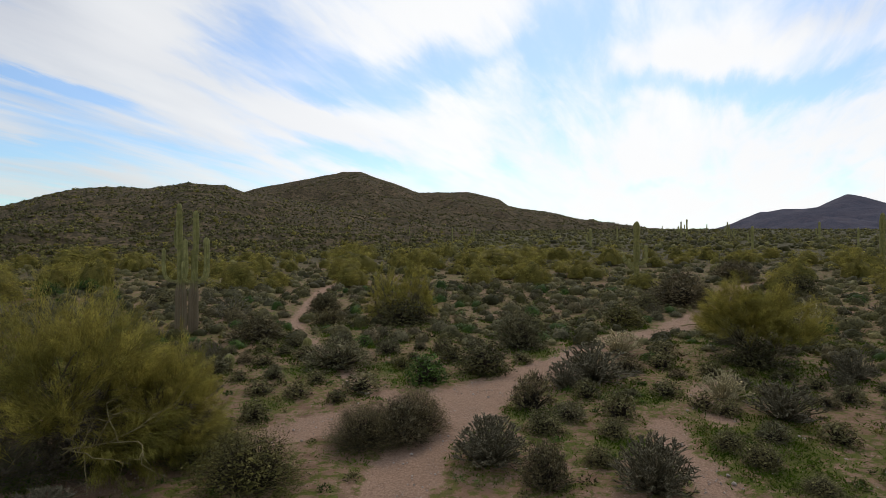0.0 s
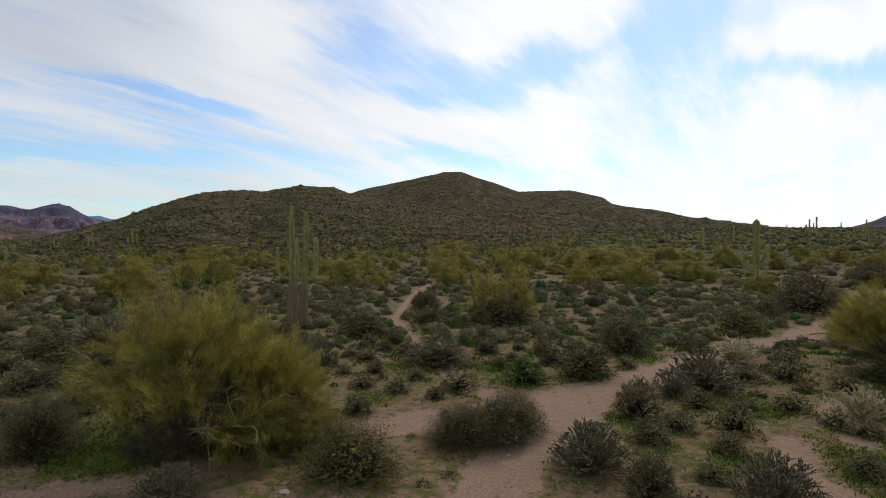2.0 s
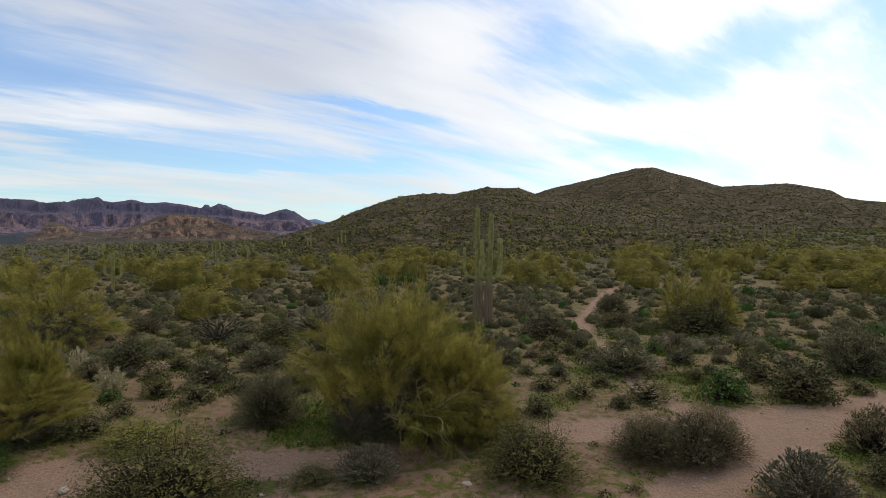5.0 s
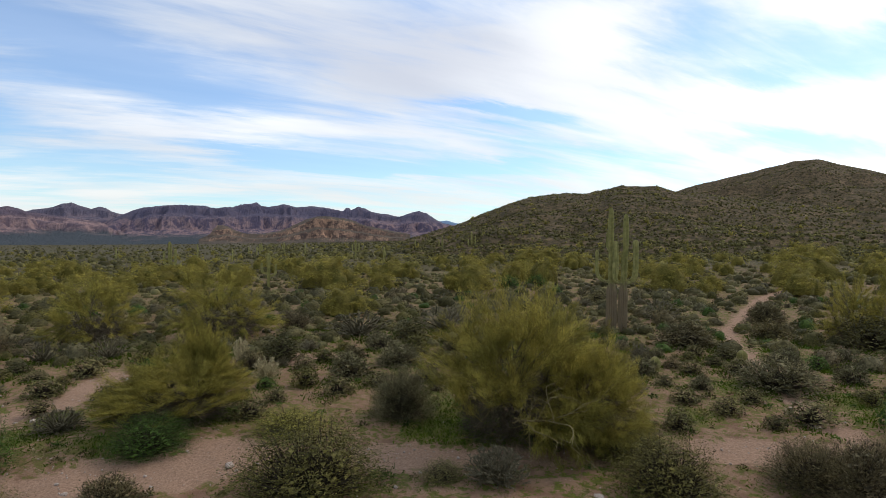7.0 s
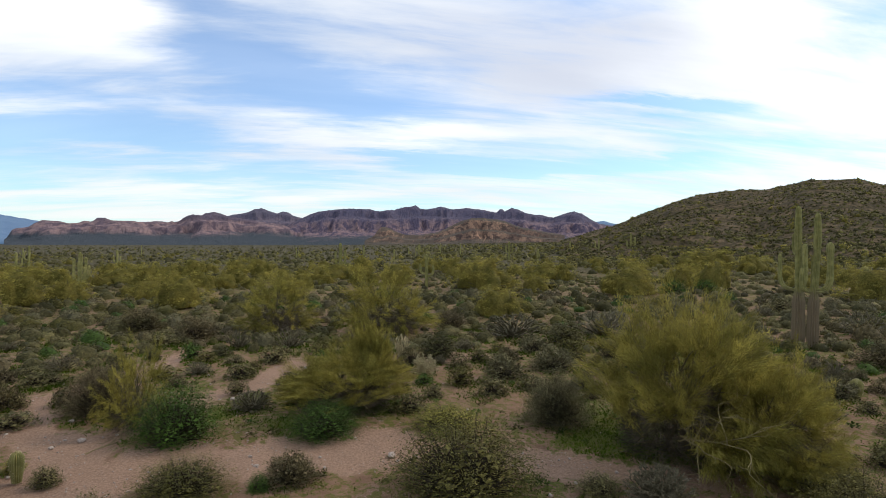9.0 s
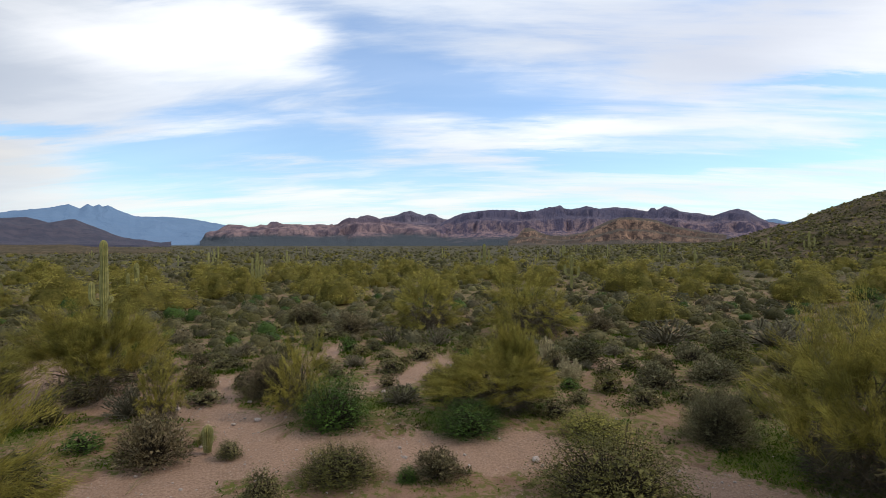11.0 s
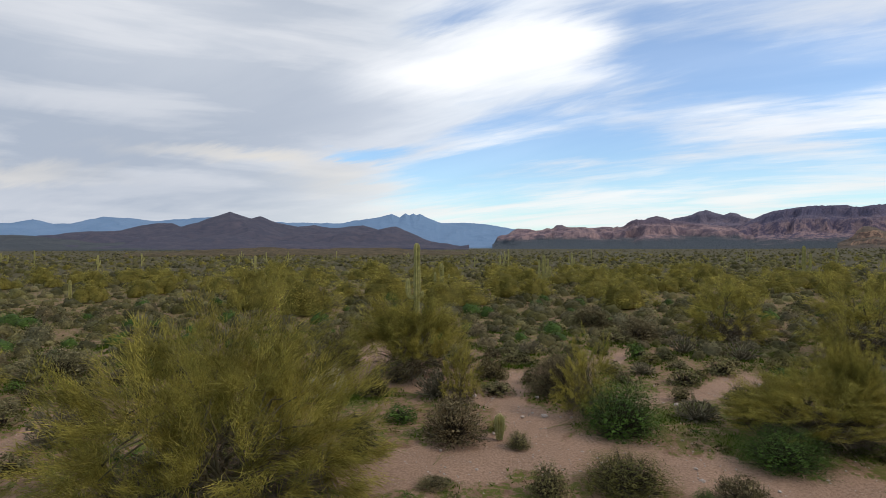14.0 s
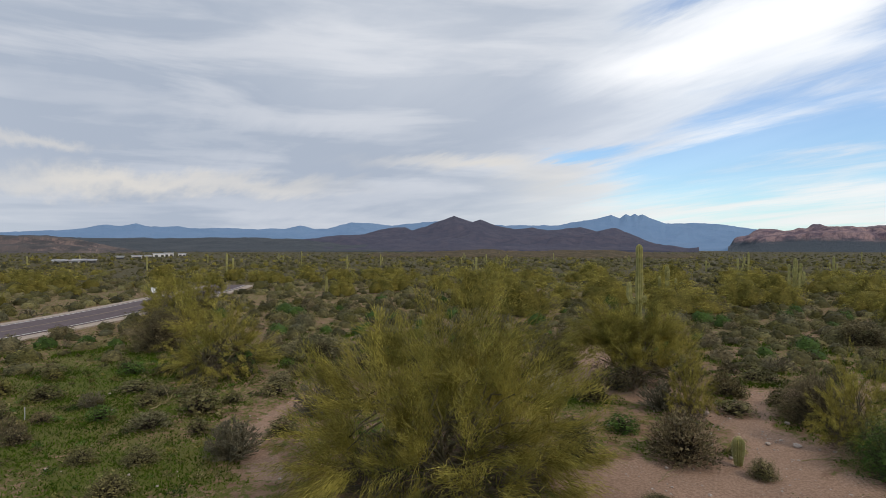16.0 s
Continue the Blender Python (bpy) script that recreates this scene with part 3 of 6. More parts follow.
directions = np.radians(np.concatenate([np.arange(-48, 172, 0.5), np.arange(172, 312.1, 5.0)]))
distances = np.concatenate([[0.0], np.geomspace(2.0, 4900, 230)])
gx, gy, gf = polar_grid(directions, distances)
rough = np.clip((np.hypot(gx, gy) - 2) / 10, 0, 1)
gz = land(gx, gy) + rough * (0.10 * wave(gx, gy, 7.0) + 0.03 * wave(gx, gy, 1.6, 4.0)) - 0.09 * trail_near(gx, gy)
gz -= np.clip((np.hypot(gx, gy) - 900) / 1500, 0, 1) * 3
me = mesh("ground", np.stack([gx, gy, gz], 1), gf, GROUND, True)
attribute(me, "trail", trail_near(gx, gy))
attribute(me, "green", green_near(gx, gy) * (1 - trail_near(gx, gy)))
attribute(me, "scrub", np.clip((np.hypot(gx, gy) - 60) / 120, 0, 1))
ground = tagged(new("ground", me), "pinkish sandy desert floor with green winter weeds", "ground", kind="structure")


# ---- hills and ranges: a crest line seen over the plain, foot and back slopes, gullies ----
def ridge_height(az, r, crest, far, foot, gully, seed, steep=1.2):
    """Height over the sea of plain at direction az (degrees) and distance r, for a crest given as (az, elevation) pairs."""
    pts = sorted(crest)
    el = np.interp(az, [p[0] for p in pts], [p[1] for p in pts])
    el = el + (0.08 if far < 800 else 0.09) * jagged(az, seed, 1.3)
    t = (r - foot) / (far - foot)
    if far > 800:                                                                   # far crests: spurs wander, small summits stay at the top
        turned = az + 2.0 * np.clip(1 - t, 0, 1) * jagged(az * 0 + r / far * 40, seed + 2, 6.0, 3) + 0.7 * np.clip(1 - t, 0, 1) * wave(az, r / far * 30, 5.0, seed)
        broad = sum(np.interp(turned + k, [p[0] for p in pts], [p[1] for p in pts]) for k in (-2.4, -1.2, 0, 1.2, 2.4)) / 5
        k = np.clip((t - 0.80) / 0.2, 0, 1)
        el = broad * (1 - k) + el * k
        el = el + 0.10 * jagged(turned, seed + 4, 1.6, 4) * np.clip(1.4 - t, 0, 1)
    top = far * np.tan(np.radians(el)) + 6.0
    x, y = -np.sin(np.radians(az)) * r, np.cos(np.radians(az)) * r
    shape = np.where(t < 1, np.clip(t, -0.2, 1) * np.abs(np.clip(t, 0, 1)) ** (steep - 1), 1 - 0.8 * (t - 1))
    cut = gully * wave(x, y, (far - foot) * 0.35, seed) + 0.45 * gully * wave(x, y, (far - foot) * 0.11, seed + 1)
    body = np.clip(t, 0, 1) * (1 - np.clip(t, 0, 1)) * 4
    return land(x, y) * 0 + shape * top + cut * body - 40 * (t < 0.005)


def range_mesh(name, label, mat, crest, far, foot, gully=4.0, seed=1.0, step=0.2, rows=44, steep=1.2, base=True):
    lo, hi = min(p[0] for p in crest), max(p[0] for p in crest)
    az = np.arange(lo, hi + step, step)
    r = np.unique(np.r_[np.linspace(foot * 0.97, far * 1.25, rows), far])
    A, R = np.meshgrid(az, r, indexing="ij")
    x, y, f = polar_grid(np.radians(az), r)
    z = ridge_height(A.ravel(), R.ravel(), crest, far, foot, gully, seed, steep)
    if base:
        g = land(x, y)
        z = np.maximum(z, g - 3) if far < 800 else z
    ob = new(name, mesh(name, np.stack([x, y, z], 1), f, mat, True))
    return tagged(ob, label, name.replace("_", " "), kind="structure")


HILL_NEAR = [(46, 0.3), (42.5, 1.3), (40.9, 1.77), (38.4, 2.9), (36.3, 3.6), (33.5, 4.6), (31.0, 4.88), (28, 4.85), (24.6, 5.52), (21.2, 5.4), (19.7, 4.9), (16, 4.3), (10, 3.4), (4, 2.4), (-4, 1.2)]
HILL_PEAK = [(26, 3.6), (19.7, 4.8), (17.6, 5.44), (13.9, 6.2), (10.0, 7.1), (8.3, 7.1), (5.4, 6.06), (2.5, 5.1), (-2.7, 5.1), (-5.8, 4.3), (-6.7, 3.66), (-11.8, 2.73), (-14.5, 2.02), (-17.7, 1.6), (-24, 0.8)]
range_mesh("hill", "low stony hill dotted with desert scrub", HILL, HILL_NEAR, 340, 120, 4.5, 1.0, 0.25, 60, 1.1)
range_mesh("hill", "dark peaked hill behind, covered in scrub", HILL, HILL_PEAK, 680, 330, 10, 2.2, 0.25, 60, 1.1)
range_mesh("hill", "distant dark hill against the bright sky", HAZED_DUSK, [(-25, 0.9), (-26.7, 1.4), (-29.6, 2.65), (-31.5, 2.84), (-33.6, 2.87), (-35.9, 4.0), (-38.4, 3.06), (-44, 2.0)], 1900, 1200, 20, 0.4)
CLIFFS_WEST = [(96.1, -0.17), (95.6, 0.74), (95.3, 0.93), (94.5, 1.09), (94.1, 1.42), (93.6, 1.67), (92.6, 1.59), (91.6, 1.42), (91.0, 1.53), (90.6, 1.69), (90.1, 1.60), (89.7, 1.95), (89.1, 1.97), (88.5, 1.73), (87.4, 1.71), (86.1, 1.68), (84.9, 1.76), (84.0, 1.62), (83.3, 1.79), (82.8, 2.06), (82.3, 2.33), (81.4, 2.30), (81.0, 2.62), (80.2, 2.75), (79.5, 2.55), (79.0, 2.34), (76, 1.9), (73.6, 1.5), (72.3, 0.7), (71.3, -0.2)]
CLIFFS_MID = [(84, 0.8), (82.1, 1.54), (79.4, 2.23), (78.6, 2.57), (77.6, 2.70), (76.6, 3.05), (75.9, 3.23), (75.1, 2.91), (74.5, 2.76), (73.9, 2.93), (73.4, 2.83), (73.0, 2.56), (72.3, 2.34), (71.5, 2.24), (70.1, 1.69), (68, 0.8)]
CLIFFS_EAST = [(75.5, 0.0), (73.9, 1.37), (72.3, 2.17), (71.8, 2.41), (71.3, 2.69), (70.4, 2.99), (69.3, 3.12), (67.9, 3.25), (65.3, 3.22), (64.2, 2.83), (62.8, 3.13), (61.6, 3.48), (60.7, 3.72), (60.3, 3.38), (59.6, 3.32), (58.1, 3.62), (57.0, 3.33), (55.2, 3.45), (53.5, 3.22), (52.4, 2.99), (52.1, 3.3), (51.8, 3.3), (51.6, 3.10), (50.9, 3.50), (50.2, 3.32), (49.5, 2.92), (47.8, 2.68), (46.7, 2.45), (45.9, 2.73), (44.7, 3.06), (43.9, 2.82), (43.1, 2.26), (42.3, 1.86), (40.2, 1.46)]
OUTCROP = [(65.9, -0.4), (65.1, 0.12), (64.6, 1.05), (64.2, 1.39), (63.3, 1.28), (62.8, 0.94), (61.6, 0.60), (60.2, 0.60), (58.4, 0.90), (57.0, 1.54), (56.1, 2.00), (55.0, 2.35), (54.1, 2.41), (52.4, 2.24), (51.2, 1.89), (50.1, 1.49), (48.4, 1.09), (45.6, 0.63)]


def cliff_mesh(name, label, mat, crest, far, foot, seed, step=0.1, rows=76, talus=0.30):
    """A range of cliffs: talus below, two steps of buttressed cliff above."""
    lo, hi = min(p[0] for p in crest), max(p[0] for p in crest)
    az = np.arange(lo, hi + step, step)
    r = np.unique(np.r_[np.linspace(foot, far * 1.12, rows), far])
    A, R = np.meshgrid(az, r, indexing="ij")
    x, y, f = polar_grid(np.radians(az), r)
    A, R = A.ravel(), R.ravel()
    pts = sorted(crest)
    el = np.interp(A, [p[0] for p in pts], [p[1] for p in pts])
    el = el + 0.05 * jagged(A, seed, 0.7) + 0.03 * jagged(A, seed + 7, 0.25, 2)
    top = far * np.tan(np.radians(el)) + 20
    t = (R - foot) / (far - foot)
    A2 = A + 1.2 * wave(x, y, 800, seed) + 0.5 * wave(x, y, 260, seed + 3)             # buttresses wander and break up
    broad = sum(np.interp(A2 + k, [p[0] for p in pts], [p[1] for p in pts]) for k in (-0.9, 0, 0.9)) / 3 + 0.08 * jagged(A2, seed + 9, 0.9, 3)
    k = np.clip((t - 0.78) / 0.14, 0, 1)
    top = far * np.tan(np.radians(broad * (1 - k))) + top * k + 20 * (1 - k)
    butt = (0.22 * jagged(A2, seed + 1, 5.0, 3) + 0.13 * jagged(A2, seed + 2, 1.6, 3)) * min(1.0, (far - foot) / 900 + 0.2) + 0.03 * wave(x, y, 700, seed)
    t2 = t + butt * np.clip(t * 2, 0, 1) * np.clip((1.05 - t) * 4, 0, 1)
    s = np.interp(t2, [-0.1, 0.0, 0.42, 0.50, 0.56, 0.74, 0.80, 0.92, 1.0, 1.2, 1.6], [-0.05, 0.0, talus, talus + 0.05, talus + 0.32, talus + 0.40, 0.90, 0.95, 1.0, 0.9, 0.6])
    s = s + 0.025 * wave(x, y, 420, seed + 2) * np.clip(t * 3, 0, 1) * np.clip((1 - t) * 5, 0, 1)
    crags = np.random.default_rng(int(seed * 10)).normal(0, 1, len(x)) * np.clip(t * 3, 0, 1) * np.clip((1.0 - t) * 8, 0, 1)
    z = s * top - 6 - 40 * (t < 0.005) + crags * top * 0.008
    ob = new(name, mesh(name, np.stack([x, y, z], 1), f, mat, False))
    return tagged(ob, label, "mountain range", kind="structure")


cliff_mesh("mesa", "dark desert peak behind the cliffs, hazed purple", CLIFF_DARK, CLIFFS_MID, 3300, 2700, 2.0)
cliff_mesh("mesa", "desert cliffs with pale streaked faces, hazed purple", CLIFF, CLIFFS_EAST, 3000, 2100, 1.0)
cliff_mesh("mesa", "long low cliffs banded tan over haze-blue talus", CLIFF_TAN, CLIFFS_WEST, 2800, 2150, 3.0, talus=0.36)
cliff_mesh("mesa", "lower tan sandstone outcrop before the cliffs", TAN, OUTCROP, 2050, 1700, 4.0, talus=0.2)
DUSKY = [(139, 0.7), (134.8, 1.22), (131.3, 1.43), (129.7, 1.94), (128.0, 2.14), (126.9, 2.16), (126.3, 1.8), (124.2, 2.56), (122.0, 3.3), (121.3, 3.1), (120.1, 2.75), (119.3, 3.02), (117.8, 2.35), (115.7, 1.97), (114, 2.18), (112.5, 1.9), (109.3, 2.1), (107.8, 1.7), (105.9, 2.06), (104.4, 1.4), (102.8, 0.7), (100.5, -0.1), (98.5, -0.5)]
range_mesh("hills", "dusky brown desert hills, cloud shade and haze in their colour", HAZED_DUSK, DUSKY, 2600, 1500, 26, 3.0, 0.12, 50, 1.15)
FOUR_PEAKS = [(137, 1.9), (134.8, 1.98), (132.5, 2.66), (130.7, 2.56), (128.3, 2.36), (123.9, 2.8), (117.8, 2.42), (112.2, 2.3), (108.9, 2.79), (106.4, 3.36), (105.6, 3.0), (105.0, 3.40), (104.6, 3.18), (104.2, 3.38), (103.9, 3.20), (103.5, 3.34), (102.8, 2.94), (101.3, 2.36), (99, 2.44), (96.4, 2.25), (93.4, 1.66), (90, 0.9)]
range_mesh("far_range", "far mountains with four small peaks, tinted haze blue", HAZE_BLUE, FOUR_PEAKS, 3850, 3000, 9, 5.0, 0.1, 40, 1.1)
range_mesh("far_range", "far serrated mountains, tinted haze blue", HAZE_BLUE, [(170, 1.0), (161.6, 1.27), (160.7, 1.38), (156, 1.68), (154.4, 2.07), (153.1, 1.95), (152, 2.19), (150.8, 1.89), (148.4, 2.04), (147.4, 1.88), (144.9, 1.94), (139.3, 1.95), (137.5, 2.3), (136, 1.9), (133, 1.0)], 3850, 3000, 9, 6.0, 0.1, 40, 1.1)
range_mesh("far_range", "sliver of far mountain, tinted haze blue", HAZE_BLUE, [(45, 1.6), (42.9, 2.11), (41.9, 2.24), (40.9, 1.93), (38, 1.5)], 3850, 3300, 5, 7.0, 0.1, 30, 1.1)
range_mesh("far_slope", "dark scrub-covered slopes beyond the valley", HAZED_PLAIN, [(172, 0.85), (161, 0.75), (156, 0.95), (150, 0.9), (144, 1.05), (138, 0.95), (132, 0.8), (126, 0.2)], 2900, 1300, 14, 8.0, 0.15, 40, 1.0)
range_mesh("rise", "low boulder-strewn rise on the plain", HILL, [(131, -0.75), (127, -0.45), (122, -0.2), (118.5, -0.05), (115, -0.3), (111, -0.15), (107, -0.1), (103, -0.35), (98, -0.8)], 560, 420, 1.2, 10.0, 0.2, 30, 1.0)
cliff_mesh("bluff", "pale eroded river bluffs", BLUFF, [(172, 0.7), (166, 0.55), (161.6, 0.65), (158.6, 0.7), (156, 0.3), (153.5, -0.3), (151.5, -0.7)], 1150, 950, 9.0, 0.12, 40, 0.15)


# ---- plants: grown once per kind and size, then set out ----
def shrub_meshes(kind, n_tips, n_leaves, leaf, seed, spiky=False, n_stems=40, stem_r=0.010, n_shell=100, shell_size=0.1):
    """A domed bush one metre wide and one metre high: stems fanning from the foot and leaf sprays at their tips."""
    rng = np.random.default_rng(seed)
    a = rng.uniform(0, 2 * np.pi, n_tips)
    e = np.arcsin(rng.uniform(0.0, 1.0, n_tips))
    lump = 0.94 + 0.08 * np.sin(a * 3 + seed) * np.cos(e * 4 + seed * 2) + 0.06 * np.sin(a * 7 + seed * 3 + e * 5) + rng.normal(0, 0.035, n_tips)
    rad = np.clip(lump, 0.5, 1.15) * rng.uniform(0.25, 1.0, n_tips) ** 0.25
    tip = np.stack([0.5 * rad * np.cos(a) * np.cos(e), 0.5 * rad * np.sin(a) * np.cos(e), 0.02 + 0.95 * rad * np.sin(e)], 1)
    out = unit(tip - [0, 0, 0.1])
    per = np.repeat(np.arange(n_tips), n_leaves)
    spread = rng.normal(0, 0.032, (len(per), 3)) + out[per] * rng.uniform(-0.12, 0.05, (len(per), 1))
    at = tip[per] + spread
    at[:, 2] = np.maximum(at[:, 2], 0.0)
    leaf = leaf * rng.uniform(0.7, 1.25, (len(at), 1))
    if spiky:
        v, f = blades(rng, at, at + unit(out[per] + rng.normal(0, 0.5, at.shape) + [0, 0, 0.35]) * rng.uniform(0.6, 1.5, (len(at), 1)) * leaf * 2.6, leaf[:, 0] * 0.75)
    else:
        v, f = leaves(rng, at, leaf)
    tone = rng.uniform(0, 1, n_tips)
    # Inner sprays stay below full tone, shade put into their colour.
    tuft = np.r_[np.repeat(tone[per], 3 if spiky else 4), np.repeat(rng.uniform(0, 0.8, n_shell), 3)]
    sa, se = rng.uniform(0, 2 * np.pi, n_shell), np.arcsin(rng.uniform(0.0, 1.0, n_shell))
    bulge = (0.84 if n_shell < 300 else 0.68) + 0.10 * np.sin(sa * 3 + seed) * np.cos(se * 4 + seed * 2) + 0.07 * np.sin(sa * 7 + seed * 3 + se * 5) + rng.normal(0, 0.03, n_shell)
    inner = np.stack([np.cos(sa) * np.cos(se) * 0.5, np.sin(sa) * np.cos(se) * 0.5, np.sin(se) * 0.95], 1) * bulge[:, None]
    v, f = joined((v, f), shell(rng, inner, inner * [4, 4, 1], shell_size * rng.uniform(0.7, 1.2, n_shell)))
    if n_tips < 100:
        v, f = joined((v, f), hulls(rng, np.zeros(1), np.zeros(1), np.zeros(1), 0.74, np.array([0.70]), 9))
        # Low tone on the hull: shade inside the bush, as colour.
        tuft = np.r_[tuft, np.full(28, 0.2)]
    v[:, 2] = np.maximum(v[:, 2], 0.0)
    me_leaf = mesh(kind + "_foliage", v, f, LEAF[kind], True, tuft)
    stems = []
    for i in range(0, n_tips, max(1, n_tips // n_stems)):
        foot = np.array([rng.normal(0, 0.05), rng.normal(0, 0.05), -0.03])
        mid = foot * 0.5 + tip[i] * 0.5 + rng.normal(0, 0.035, 3) - [0, 0, 0.05]
        stems.append(tube([foot, mid, tip[i] * 1.02], [stem_r, stem_r * 0.7, stem_r * 0.3], 3))
    core = rng.integers(0, n_tips, n_tips)
    hub = rng.normal(0, 0.06, (n_tips, 3)) * [1, 1, 0.3]
    stems.append(blades(rng, hub + (tip[core] - hub) * 0.15, hub + (tip[core] - hub) * rng.uniform(0.55, 0.95, (n_tips, 1)), 2.2 / math.sqrt(n_tips) * 0.28))
    v, f = joined(*stems)
    v[:, 2] = np.maximum(v[:, 2], -0.03)
    return mesh(kind + "_stems", v, f, STEM), me_leaf


def cholla_meshes(n_tips, tip_mat, seed, thick, fuzz):
    """A bushy cholla one metre wide and high: crooked stems ending in short fat joints under a coat of spines."""
    rng = np.random.default_rng(seed)
    sticks, foots, tops = [], [], []

    def joint(p, d, length, w):
        q = p + d * length
        sticks.append(tube([p, q], [w, w * 0.7], 3))
        s = p + (q - p) * rng.uniform(0, 1.15, (fuzz, 1))
        o = unit(rng.normal(size=(fuzz, 3)) + d * 0.5)
        foots.append(s)
        tops.append(s + o * (w + 0.020))
        return q
    for i in range(n_tips):
        a, e = i * 2.4 + rng.normal(0, 0.2), math.asin(rng.uniform(0.05, 1.0))
        r = rng.uniform(0.6, 1.0) ** 0.5
        goal = np.array([0.46 * r * math.cos(a) * math.cos(e), 0.46 * r * math.sin(a) * math.cos(e), 0.08 + 0.80 * r * math.sin(e)])
        p = goal * rng.uniform(0.25, 0.5) * [1, 1, 0.8]
        sticks.append(tube([goal * [0.1, 0.1, 0] - [0, 0, 0.03], p], [thick, thick], 3))
        for k in range(3):
            d = unit(goal - p + rng.normal(0, 0.06, 3) + [0, 0, 0.02])
            p = joint(p, d, max(np.linalg.norm(goal - p) / (3 - k), 0.05), thick)
        for k in range(3):
            d = unit(unit(goal) + rng.normal(0, 0.6, 3) + [0, 0, 0.4])
            joint(p, d, rng.uniform(0.05, 0.10), thick)
    goal = unit(rng.normal(0, 1, (n_tips * 2, 3)) * [1, 1, 0.7] + [0, 0, 0.5]) * rng.uniform(0.2, 0.8, (n_tips * 2, 1)) * [0.46, 0.46, 0.85]
    sticks.append(blades(rng, goal * [0.2, 0.2, 0.1], goal, 1.6 / math.sqrt(n_tips) * 0.3))
    v, f = joined(*sticks)
    v[:, 2] = np.maximum(v[:, 2], -0.03)
    vb, fb = blades(rng, np.concatenate(foots), np.concatenate(tops), thick * 0.8)
    lo, hi = np.percentile(v, 1, axis=0), np.percentile(v, 99, axis=0)
    s = np.array([1 / (hi[0] - lo[0]), 1 / (hi[1] - lo[1]), 1 / hi[2]])
    tuft = np.repeat(rng.uniform(0, 1, len(foots)), fuzz * 3)
    return mesh("cholla_joints", v * s, f, CHOLLA_STRAW if tip_mat is CHOLLA_PALE else CHOLLA), mesh("cholla_spines", vb * s, fb, tip_mat, False, tuft)


